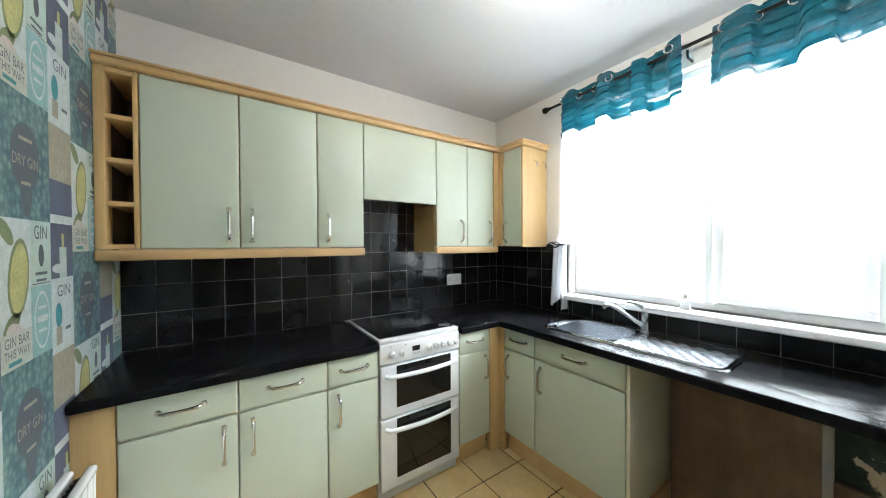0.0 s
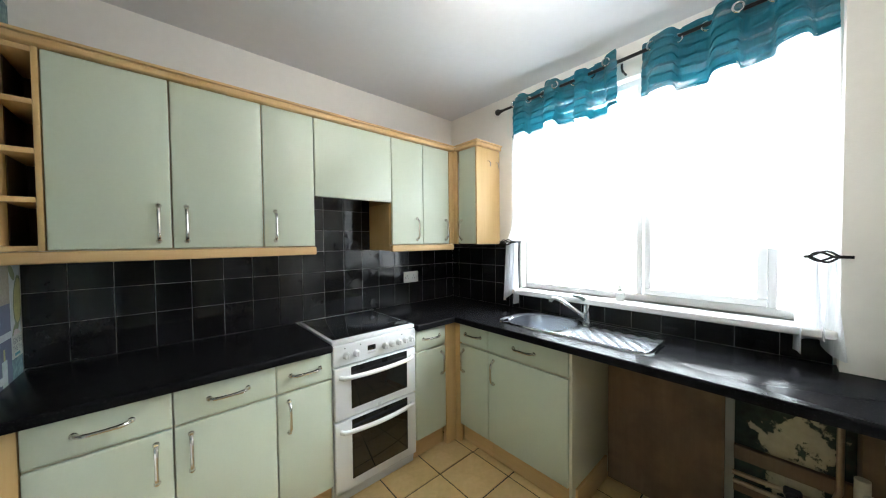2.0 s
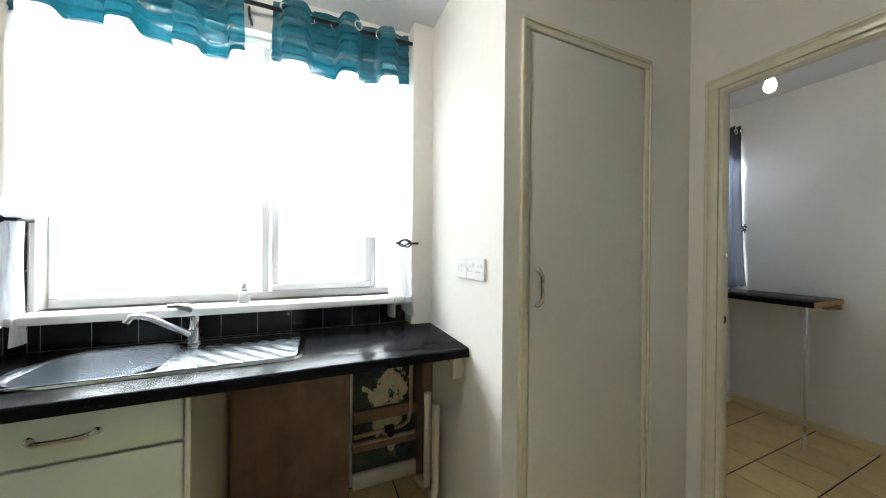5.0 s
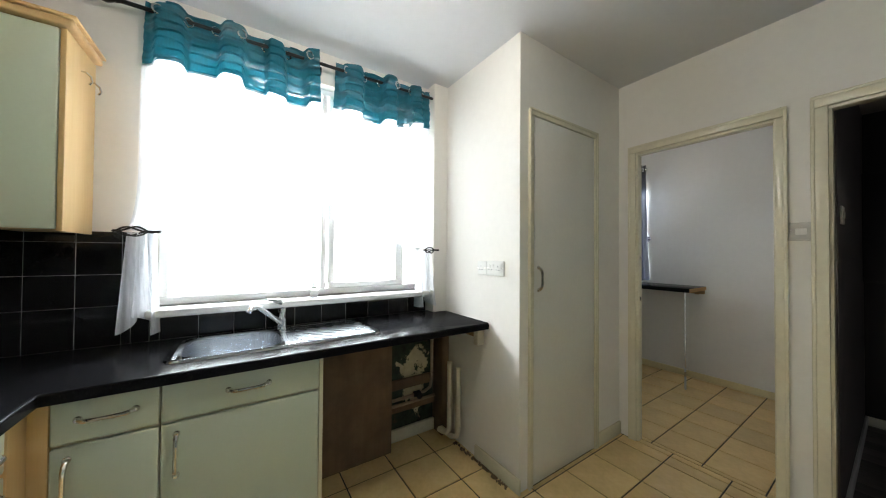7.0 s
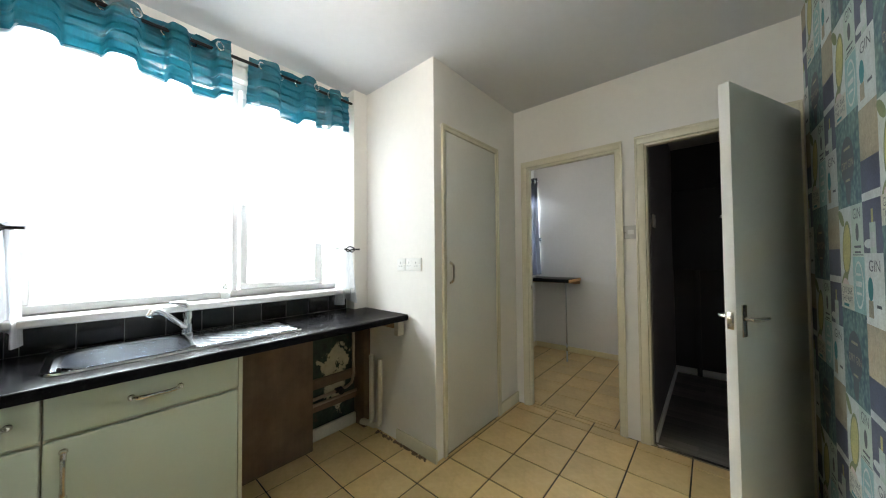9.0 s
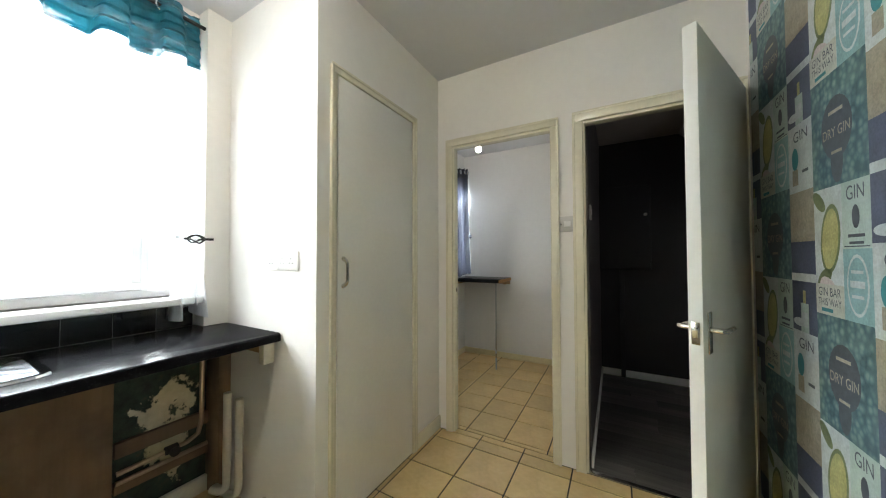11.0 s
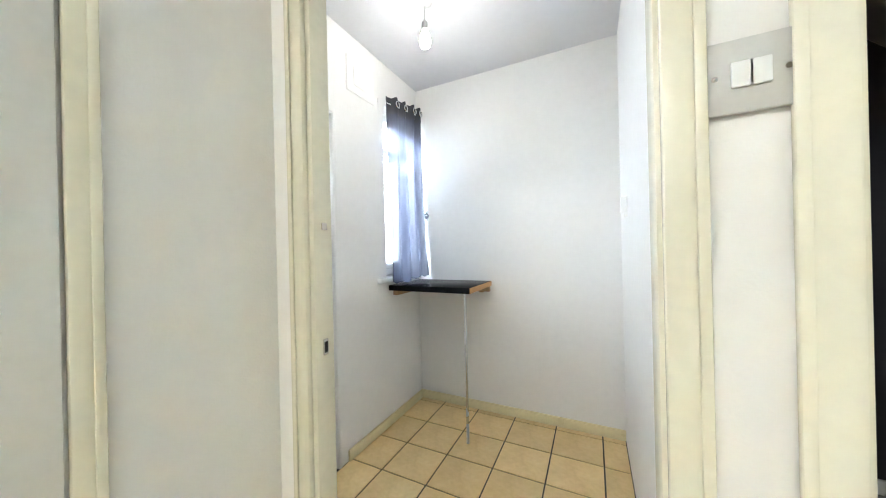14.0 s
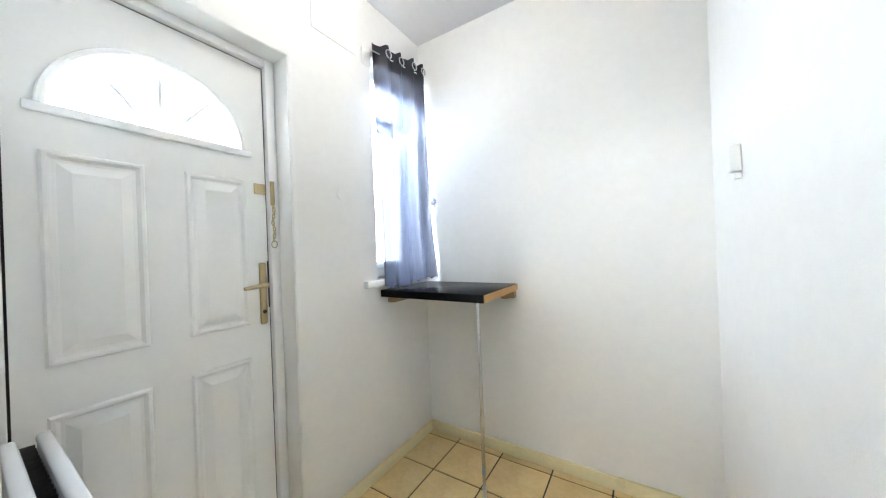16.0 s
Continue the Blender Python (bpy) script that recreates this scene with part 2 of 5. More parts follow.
PIPEW = surf("old_white_pipe", (0.66, 0.60, 0.48), 0.45, var=0.12, big=10)
LAMINATE = wood("grey_oak_laminate", (0.085, 0.075, 0.066), (0.23, 0.21, 0.19), 1, 0.4, 9, tint=0.4)
# near-black colour holds the shade inside the radiators
FINSHADE = surf("shade_dark_steel", (0.07, 0.068, 0.062), 0.8, var=0.3, big=10)
DARKGAP = surf("dark_gap", (0.02, 0.018, 0.016), 0.8, var=0.2)

# ---- mesh tools ----
HOME = {}


def thing(name, where, label, category, group="", kind=""):
    ob = new(name)
    ob.location = where
    HOME[ob] = Matrix.Translation(where)
    return tagged(ob, label, category, group, kind)


def finish(bm, name, mats, smooth=35):
    me = bpy.data.meshes.new(name)
    bm.normal_update()
    bm.to_mesh(me)
    bm.free()
    for m in (mats if isinstance(mats, (list, tuple)) else [mats]):
        me.materials.append(m)
    if smooth:
        me.polygons.foreach_set("use_smooth", [True] * len(me.polygons))
        me.set_sharp_from_angle(angle=radians(smooth))
    return me


def part(name, bm, material, parent=None, label="", smooth=35):
    """Links a bmesh, in world metres, as one mesh under its thing or part."""
    ob = new(name, finish(bm, name, material, smooth))
    HOME[ob] = Matrix.Identity(4)
    if parent is not None:
        ob.parent = parent
        ob.matrix_parent_inverse = HOME[parent].inverted()
    return tagged(ob, label)


def structure(name, bm, material, label, category, smooth=35):
    return tagged(part(name, bm, material, None, "", smooth), label, category, "", "structure")


def bx(x0, x1, y0, y1, z0, z1, bev=0.0, seg=2, bm=None, mi=0):
    """A box between two corners, with rounded edges, alone or added to bm."""
    b = bmesh.new()
    bmesh.ops.create_cube(b, size=1)
    bmesh.ops.scale(b, vec=(x1 - x0, y1 - y0, z1 - z0), verts=b.verts)
    bmesh.ops.translate(b, vec=((x0 + x1) / 2, (y0 + y1) / 2, (z0 + z1) / 2), verts=b.verts)
    if bev:
        bmesh.ops.bevel(b, geom=list(b.edges), offset=bev, segments=seg, profile=0.5, affect="EDGES")
    return merge(bm, b, mi)


def merge(bm, b, mi=0):
    for f in b.faces:
        f.material_index = mi
    if bm is None:
        return b
    me = bpy.data.meshes.new("t")
    b.to_mesh(me)
    b.free()
    bm.from_mesh(me)
    bpy.data.meshes.remove(me)
    return bm


def boxes(rows, bev=0.0, seg=2):
    bm = bmesh.new()
    for r in rows:
        bx(*r, bev=bev, seg=seg, bm=bm)
    return bm


def tube(pts, r, seg=10, bm=None, mi=0, closed=False):
    """A round bar along points; r is one radius or one for each point."""
    b = bmesh.new()
    pts = [Vector(p) for p in pts]
    rings, up = [], None
    n = len(pts)
    for i, p in enumerate(pts):
        d = (pts[(i + 1) % n] - pts[i - 1]) if closed else (pts[min(i + 1, n - 1)] - pts[max(i - 1, 0)])
        d.normalize()
        if up is None:
            up = d.orthogonal().normalized()
        up = (up - d * up.dot(d)).normalized()
        side = d.cross(up)
        rr = r[i] if isinstance(r, (list, tuple)) else r
        rings.append([b.verts.new(p + (up * math.cos(a) + side * math.sin(a)) * rr) for a in (2 * math.pi * k / seg for k in range(seg))])
    for i in range(n if closed else n - 1):
        A, B = rings[i], rings[(i + 1) % n]
        for k in range(seg):
            b.faces.new((A[k], A[(k + 1) % seg], B[(k + 1) % seg], B[k]))
    if not closed:
        b.faces.new(rings[0][::-1]), b.faces.new(rings[-1])
    bmesh.ops.recalc_face_normals(b, faces=b.faces)
    return merge(bm, b, mi)


def lathe(where, axis, prof, seg=20, bm=None, mi=0):
    """A turned solid: prof rows are (along the axis, radius)."""
    axis = Vector(axis).normalized()
    return tube([Vector(where) + axis * h for h, _ in prof], [max(r, 1e-4) for _, r in prof], seg, bm, mi)


def grid(fn, nu, nv, bm=None, mi=0):
    b = bmesh.new()
    vs = [[b.verts.new(fn(i / nu, j / nv)) for j in range(nv + 1)] for i in range(nu + 1)]
    for i in range(nu):
        for j in range(nv):
            b.faces.new((vs[i][j], vs[i + 1][j], vs[i + 1][j + 1], vs[i][j + 1]))
    return merge(bm, b, mi)


def poly(pts, thick, bm=None, mi=0):
    """A flat polygon pushed along a vector."""
    b = bmesh.new()
    f = b.faces.new([b.verts.new(p) for p in pts])
    e = bmesh.ops.extrude_face_region(b, geom=[f])
    bmesh.ops.translate(b, vec=thick, verts=[v for v in e["geom"] if isinstance(v, bmesh.types.BMVert)])
    bmesh.ops.recalc_face_normals(b, faces=b.faces)
    return merge(bm, b, mi)


def wall_x(x0, x1, y0, y1, z0, z1, holes):
    """A wall across x with openings (y0, y1, z0, z1), built of butted blocks."""
    rows, at = [], y0
    for a, b, c, d in sorted(holes):
        if a > at:
            rows.append((x0, x1, at, a, z0, z1))
        if c > z0:
            rows.append((x0, x1, a, b, z0, c))
        if d < z1:
            rows.append((x0, x1, a, b, d, z1))
        at = b
    if at < y1:
        rows.append((x0, x1, at, y1, z0, z1))
    return boxes(rows)


def wall_y(y0, y1, x0, x1, z0, z1, holes):
    bm = wall_x(y0, y1, x0, x1, z0, z1, holes)
    for v in bm.verts:
        v.co.x, v.co.y = v.co.y, v.co.x
    bmesh.ops.reverse_faces(bm, faces=bm.faces)
    return bm

# ---- structure ----
D1 = (-1.676, -0.975, 2.045)      # doorway to the porch: y, y, height
D2 = (-2.535, -1.836, 2.045)      # doorway to the hall
TW = 0.055                       # inner wall thickness
CX, CY = 2.405, -0.865            # corner of the boxed-in cupboard
FD = (3.530, 4.250, 2.01)          # front door opening
PW = (4.73, 5.14, 1.04, 2.26)    # porch window opening

structure("floor_base", bx(-0.2, 8.0, -4.6, 0.30, -0.12, -0.004), FGROUT, "dark grouted concrete floor base", "floor")
structure("wall_west", bx(-0.16, 0, YS - 0.16, YN + 0.25, 0, ZC), WALL, "white painted kitchen wall behind the cabinets", "wall")
structure("wall_north", wall_y(YN, YN + 0.25, 0, CX, 0, ZC, [(WX0, WX1, WZ0, WZ1)]), WALL, "white painted wall around the kitchen window", "wall")
structure("wall_south", bx(0, XE + TW, YS - 0.14, YS, 0, ZC), WALL, "wall behind the printed wallpaper", "wall")
structure("wall_east", wall_x(XE, XE + TW, YS, CY, 0, ZC, [(*D2[:2], 0, D2[2]), (*D1[:2], 0, D1[2])]), WALL, "white painted wall with two doorways", "wall")
structure("wall_cupboard_side", bx(CX, CX + 0.05, CY, YN + 0.25, 0, ZC), WALL, "white painted side of the boxed-in cupboard", "wall")
structure("wall_cupboard_front", wall_y(CY, CY + 0.06, CX + 0.05, XE + TW, 0, ZC, [(2.515, 3.113, 0, 2.12)]), WALL, "white painted front of the boxed-in cupboard", "wall")
structure("wall_cupboard_back", bx(CX + 0.05, XE + TW, YN + 0.10, YN + 0.25, 0, ZC), WALL, "plain wall closing the cupboard", "wall")
structure("wall_porch_west", bx(XE + 0.02, XE + TW, CY + 0.06, YN + 0.10, 0, ZC), PORCH, "cream-white painted porch wall", "wall")
structure("wall_porch_north", wall_y(LY1, LY1 + 0.22, XE + TW, LX + 0.15, 0, ZC, [(FD[0], FD[1], 0, FD[2]), PW]), PORCH, "cream-white painted wall around the front door", "wall")
structure("wall_porch_east", bx(LX, LX + 0.15, LY0 - 0.12, LY1, 0, ZC), PORCH, "cream-white painted porch wall above the small shelf", "wall")
structure("wall_porch_south", bx(XE + TW, LX, LY0 - 0.06, LY0, 0, ZC), PORCH, "cream-white painted porch side wall", "wall")
structure("wall_hall_north", bx(XE + TW, LX + 0.02, LY0 - 0.12, LY0 - 0.06, 0, ZC), STRIPE, "dark striped wallpaper in the hall", "wall")
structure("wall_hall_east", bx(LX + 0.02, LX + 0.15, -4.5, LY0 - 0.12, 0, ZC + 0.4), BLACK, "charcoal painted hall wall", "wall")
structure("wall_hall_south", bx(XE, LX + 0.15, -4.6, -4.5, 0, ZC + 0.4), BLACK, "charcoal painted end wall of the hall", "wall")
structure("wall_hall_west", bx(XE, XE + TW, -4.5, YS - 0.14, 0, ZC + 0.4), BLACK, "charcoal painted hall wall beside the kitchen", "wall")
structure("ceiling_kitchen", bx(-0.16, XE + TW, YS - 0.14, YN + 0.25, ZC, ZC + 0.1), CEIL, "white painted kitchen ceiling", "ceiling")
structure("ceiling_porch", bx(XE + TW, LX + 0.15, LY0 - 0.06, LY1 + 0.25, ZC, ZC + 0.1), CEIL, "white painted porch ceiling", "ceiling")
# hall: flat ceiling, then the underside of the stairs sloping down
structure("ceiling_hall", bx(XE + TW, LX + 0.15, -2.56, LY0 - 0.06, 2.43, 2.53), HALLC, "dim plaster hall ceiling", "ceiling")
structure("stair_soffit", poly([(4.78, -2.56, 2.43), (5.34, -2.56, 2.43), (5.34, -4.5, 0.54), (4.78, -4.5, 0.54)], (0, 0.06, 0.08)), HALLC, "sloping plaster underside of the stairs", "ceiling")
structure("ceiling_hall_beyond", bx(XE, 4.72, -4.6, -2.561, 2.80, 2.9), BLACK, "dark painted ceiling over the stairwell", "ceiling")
structure("stair_side", poly([(4.72, -2.62, 2.46), (4.72, -2.62, 2.90), (4.72, -4.5, 2.90), (4.72, -4.5, 0.62)], (0.055, 0, 0)), BLACK, "dark painted side of the stairs", "trim")
structure("newel_block", bx(4.70, 4.79, -2.70, -2.61, 2.36, 2.80, 0.006), BLACK, "dark painted newel end under the stairs", "trim")
structure("ceiling_edge_hall", bx(XE + TW, 4.72, -2.60, -2.561, 2.38, 2.80), BLACK, "dark edge of the hall ceiling", "trim")
structure("pillar_window", bx(2.29, CX, YN - 0.10, YN, 0.888, ZC), WALL, "white boxed pillar beside the window", "wall")
structure("backdrop", bx(-4, 9, 2.6, 2.7, -1, 6), OUTSIDE, "white overcast brightness outside the windows", "backdrop")
structure("skirting_porch_east", bx(LX - 0.016, LX, LY0, LY1, 0, 0.066, 0.005), CREAMSK, "yellowed cream gloss skirting board", "baseboard")
structure("skirting_porch_north", bx(FD[1] + 0.07, LX - 0.016, LY1 - 0.016, LY1, 0, 0.066, 0.005), CREAMSK, "yellowed cream gloss skirting board", "baseboard")
structure("skirting_cupboard", bx(3.162, XE, CY - 0.016, CY, 0, 0.09, 0.005), CREAM, "cream gloss skirting board beside the cupboard", "baseboard")
structure("skirting_cupboard_side", bx(CX - 0.016, CX, CY - 0.014, -0.50, 0, 0.085, 0.005), CREAM, "chipped cream skirting on the cupboard side", "baseboard")
structure("skirting_hall_east", bx(LX + 0.004, LX + 0.02, -4.5, LY0 - 0.12, 0, 0.07, 0.004), UPVC, "white skirting along the charcoal wall", "baseboard")
structure("skirting_hall_north", bx(XE + TW, LX + 0.004, LY0 - 0.134, LY0 - 0.12, 0, 0.07, 0.004), UPVC, "white skirting under the striped wallpaper", "baseboard")

# ---- door frames and doors ----


def architrave(name, wall_at, a, b, top, out, along, label, w=0.062):
    """Painted moulding round an opening: two uprights and a head with a raised outer bead, butted."""
    t = thing(name, (0, 0, 0), label, "door frame", "", "structure")

    def bar(part_name, a0, a1, z0, z1, d0, d1, bev):
        lo, hi = sorted((wall_at + out * d0, wall_at + out * d1))
        bm = bx(lo, hi, a0, a1, z0, z1, bev) if along == "y" else bx(a0, a1, lo, hi, z0, z1, bev)
        part(part_name, bm, CREAM, t)
    bar("upright", a - w, a, 0, top, 0, 0.016, 0.004)
    bar("upright", b, b + w, 0, top, 0, 0.016, 0.004)
    bar("head", a - w, b + w, top, top + w, 0, 0.016, 0.004)
    bar("bead", a - w - 0.004, a - w + 0.010, 0, top + w - 0.010, 0.0162, 0.022, 0.003)
    bar("bead", b + w - 0.010, b + w + 0.004, 0, top + w - 0.010, 0.0162, 0.022, 0.003)
    bar("bead", a - w - 0.004, b + w + 0.004, top + w - 0.0098, top + w + 0.004, 0.0162, 0.022, 0.003)
    return t


def lining(name, x0, x1, a, b, top, label):
    """Door lining with a stop bead inside a doorway across x."""
    t = thing(name, (0, 0, 0), label, "door frame", "", "structure")
    part("jamb", bx(x0, x1, a, a + 0.016, 0, top - 0.022, 0.002), CREAM, t)
    part("jamb", bx(x0, x1, b - 0.022, b, 0, top - 0.022, 0.002), CREAM, t)
    part("head", bx(x0, x1, a, b, top - 0.022, top, 0.002), CREAM, t)
    return t


architrave("door_frame_1", XE, D1[0] + 0.01, D1[1] - 0.01, D1[2] - 0.008, -1, "y", "cream gloss moulded frame of the porch doorway", 0.044)
architrave("door_frame_2", XE, D2[0] + 0.03, D2[1] - 0.01, D2[2] - 0.008, -1, "y", "cream gloss moulded frame of the hall doorway", 0.052)
architrave("door_frame_3", CY, 2.505, 3.123, 2.105, -1, "x", "cream gloss frame round the cupboard door", 0.034)
ln1 = lining("door_lining_1", XE, XE + TW, D1[0], D1[1], D1[2], "cream gloss lining of the porch doorway")
part("strike_plate", bx(XE + 0.020, XE + 0.034, D1[1] - 0.0255, D1[1] - 0.0222, 0.982, 1.020, 0.001), NICKEL, ln1, "worn metal strike plate")
part("strike_hole", bx(XE + 0.022, XE + 0.032, D1[1] - 0.0262, D1[1] - 0.0256, 0.988, 1.014), DARKGAP, ln1)
part("strike_plate", bx(XE + 0.022, XE + 0.038, D1[1] - 0.0255, D1[1] - 0.0222, 1.282, 1.298, 0.001), NICKEL, ln1, "small metal catch plate")
lining("door_lining_2", XE, XE + TW, D2[0], D2[1], D2[2], "cream gloss lining of the hall doorway")


def pull(p0, p1, out, mat=NICKEL, r=0.0068):
    """A bow handle between two feet, standing off along out."""
    p0, p1, out = Vector(p0), Vector(p1), Vector(out)
    n = 12
    pts, rr = [], []
    for i in range(n + 1):
        s = i / n
        lift = 0.030 * (1 - abs(2 * s - 1) ** 6)
        pts.append(p0.lerp(p1, s) + out * lift)
        rr.append(r * (1.25 - 0.35 * math.sin(math.pi * s)))
    bm = tube(pts, rr, 8)
    for p in (p0, p1):
        lathe(p, out, [(0, 0.011), (0.004, 0.011), (0.009, 0.007), (0.014, 0.006)], 12, bm)
    return bm


cup = thing("door_1", (2.845, CY, 0), "flat off-white cupboard door, closed", "cupboard door", "", "structure")
leaf = part("leaf", bx(2.510, 3.118, CY - 0.012, CY + 0.02, 0.012, 2.10, 0.003), DOORW, cup)
part("handle", pull((2.545, CY - 0.012, 1.105), (2.545, CY - 0.012, 1.235), (0, -1, 0), NICKEL, 0.008), NICKEL, leaf, "small worn metal pull handle")

# hall door, standing open beside the papered wall
ha, hb = Vector((3.445, -2.532, 0)), Vector((2.805, -2.232, 0))
hd = (hb - ha).normalized()
hn = Vector((hd.y, -hd.x, 0))
if hn.y < 0:
    hn = -hn
hall_door = thing("door_2", tuple(ha), "plain off-white flush door standing open", "door", "", "structure")


def slab(s0, s1, d0, d1, z0, z1, bev=0.002):
    """A box in the open door's own frame: along the leaf, through it, up."""
    b = bx(s0, s1, d0, d1, z0, z1, bev)
    for v in b.verts:
        c = ha + hd * v.co.x + hn * v.co.y
        v.co = (c.x, c.y, v.co.z)
    bmesh.ops.recalc_face_normals(b, faces=b.faces)
    return b


DL = (hb - ha).length
hleaf = part("leaf", slab(0.002, DL, -0.02, 0.02, 0.008, 2.030), DOORW, hall_door)
part("latch_plate", slab(DL + 0.0002, DL + 0.003, -0.012, 0.012, 0.95, 1.025, 0.001), NICKEL, hleaf, "metal latch plate on the door edge")
part("latch", slab(DL + 0.003, DL + 0.014, -0.007, 0.007, 0.975, 0.998, 0.002), BRASS, hleaf)
for sgn in (1, -1):
    d = sgn * 0.02
    part("handle_plate", slab(DL - 0.078, DL - 0.042, min(d, d + sgn * 0.005), max(d, d + sgn * 0.005), 0.915, 1.055, 0.002), NICKEL, hleaf)

    def at(s, q, z):
        return ha + hd * s + hn * (sgn * q) + Vector((0, 0, z))
    part("lever", tube([at(DL - 0.06, 0.024, 0.995), at(DL - 0.06, 0.055, 0.995), at(DL - 0.068, 0.064, 0.995), at(DL - 0.09, 0.066, 0.995), at(DL - 0.165, 0.062, 0.993)],
                       [0.010, 0.009, 0.009, 0.009, 0.007], 10), NICKEL, hleaf, "satin metal lever handle")
for z in (0.25, 1.75):
    part("hinge", slab(-0.012, 0.001, -0.010, 0.010, z, z + 0.08, 0.003), NICKEL, hall_door)

# ---- kitchen window ----
win = thing("window_1", (1.5, YN, WZ0), "white plastic double window, blown bright by daylight", "window", "", "structure")
fy0, fy1 = YN + 0.06, YN + 0.13
fr = 0.038


def rect_frame(x0, x1, z0, z1, w, y0, y1, bev=0.006):
    return boxes([(x0, x1, y0, y1, z0, z0 + w), (x0, x1, y0, y1, z1 - w, z1), (x0, x0 + w, y0, y1, z0 + w, z1 - w), (x1 - w, x1, y0, y1, z0 + w, z1 - w)], bev)


part("window_frame", rect_frame(WX0 + 0.001, WX1 - 0.001, WZ0 + 0.001, WZ1 - 0.001, fr, fy0, fy1), UPVC, win)
part("mullion", bx(1.545, 1.577, fy0 - 0.002, fy1, WZ0 + fr, WZ1 - fr, 0.005), UPVC, win)
part("casement", rect_frame(1.59, 2.09, WZ0 + fr + 0.004, 2.0, 0.036, fy0 - 0.018, fy0 + 0.04), UPVC, win)
part("top_light", rect_frame(1.59, 2.09, 2.01, WZ1 - fr - 0.004, 0.05, fy0 - 0.018, fy0 + 0.04), UPVC, win)
part("jamb_post", bx(2.091, 2.122, fy0 - 0.002, fy1, WZ0 + fr, WZ1 - fr, 0.005), UPVC, win)
part("handle", bx(1.60, 1.622, fy0 - 0.05, fy0 - 0.0185, 1.60, 1.72, 0.006), PLAST, win)
for a, b, c, d in ((WX0 + fr, 1.545, WZ0 + fr, WZ1 - fr), (1.62, 2.055, WZ0 + fr + 0.04, 1.965), (2.10, WX1 - fr, WZ0 + fr, WZ1 - fr)):
    g = part("pane", bx(a, b, fy0 + 0.045, fy0 + 0.055, c, d), GLASS, win)
    g.visible_shadow = False
structure("window_sill", bx(0.765, 2.285, YN - 0.115, YN + 0.06, WZ0 - 0.036, WZ0, 0.010, 3), UPVC, "white plastic window sill board", "window sill")

# ---- kitchen units ----
FX, FY = 0.59, -0.59             # fronts of the base units


def plate(o, u, v, n, u0, u1, v0, v1, n0, n1, bev, seg=3):
    """A box in a frame of three axes from a corner o."""
    b = bx(u0, u1, v0, v1, n0, n1, bev, seg)
    for w in b.verts:
        w.co = o + u * w.co.x + v * w.co.y + n * w.co.z
    bmesh.ops.recalc_face_normals(b, faces=b.faces)
    return b


UP = Vector((0, 0, 1))


def cabinet(name, o, u, n, wide, z0, z1, deep, label, drawer=None, handle=None, doors=1, side=CARC, plinth=False, vertical=(0.0, 0.15), low=None):
    """A kitchen unit: body, door, drawer front, handles, plinth. o: front lower corner; u along the front; n out of it.
    handle: how far along the door the pull stands; vertical: where it starts and ends above z0."""
    o, u, n = Vector(o), Vector(u), Vector(n)
    t = thing(name, tuple(o), label, "cabinet", "kitchen units")
    part("body", plate(o, u, UP, n, 0.001, wide - 0.001, z0, low or z1, -deep, -0.019, 0.001, 1), side, t)
    top = z1 - 0.002
    if drawer:
        dr = part("drawer_front", plate(o, u, UP, n, 0.002, wide - 0.002, drawer + 0.005, top, -0.018, 0, 0.006), MINT, t)
        c, zz = wide / 2, (drawer + z1) / 2 + 0.005
        h = min(0.068, wide * 0.26)
        part("handle", pull(o + u * (c - h) + UP * zz, o + u * (c + h) + UP * zz, n), NICKEL, dr, "brushed metal bow handle")
        top = drawer - 0.005
    d = part("door", plate(o, u, UP, n, 0.002, wide - 0.002, z0 + 0.002, top, -0.018, 0, 0.006), MINT, t)
    if handle is not None:
        a, b = vertical
        part("handle", pull(o + u * handle + UP * a, o + u * handle + UP * b, n), NICKEL, d, "brushed metal bow handle")
    if plinth:
        part("plinth", plate(o, u, UP, n, 0, wide, 0.0, z0 - 0.004, -0.06, -0.042, 0.001, 1), BEECHH if abs(u.y) > 0.5 else BEECHX, t, "beech plinth board")
    return t


E1, E2, N1, N2 = (0, 1, 0), (1, 0, 0), (1, 0, 0), (0, -1, 0)
ZB, ZT, ZD = 0.130, 0.846, 0.703
for y, w, hh, lab in ((-2.453, 0.360, 0.310, "pale mint base unit with drawer beside the papered wall"),
                      (-2.093, 0.359, 0.052, "pale mint base unit with drawer and door"),
                      (-1.734, 0.262, 0.052, "narrow pale mint base unit beside the cooker")):
    cabinet("base_cabinet", (FX, y, 0), E1, N1, w, ZB, ZT, 0.55, lab, ZD, hh, plinth=True, vertical=(0.513, 0.660))
cabinet("base_cabinet", (FX, -0.936, 0), E1, N1, 0.256, ZB, ZT, 0.55, "narrow pale mint base unit between cooker and corner", ZD, 0.215, plinth=True, vertical=(0.513, 0.660))
cabinet("base_cabinet", (0.634, FY, 0), E2, N2, 0.256, ZB, ZT, 0.50, "narrow pale mint corner unit under the worktop", ZD, 0.040, plinth=True, vertical=(0.513, 0.660))
cabinet("sink_cabinet", (0.890, FY, 0), E2, N2, 0.530, ZB, ZT, 0.50, "pale mint sink unit with a drawer front and door", ZD, 0.045, plinth=True, low=0.715, vertical=(0.513, 0.660))
tagged(part("corner_post", boxes([(FX - 0.03, FX + 0.002, -0.679, FY + 0.03, 0.0, ZT), (FX + 0.002, 0.634, FY, FY + 0.03, 0.0, ZT)], 0.002), BEECH), "beech corner post between the base units", "corner post")
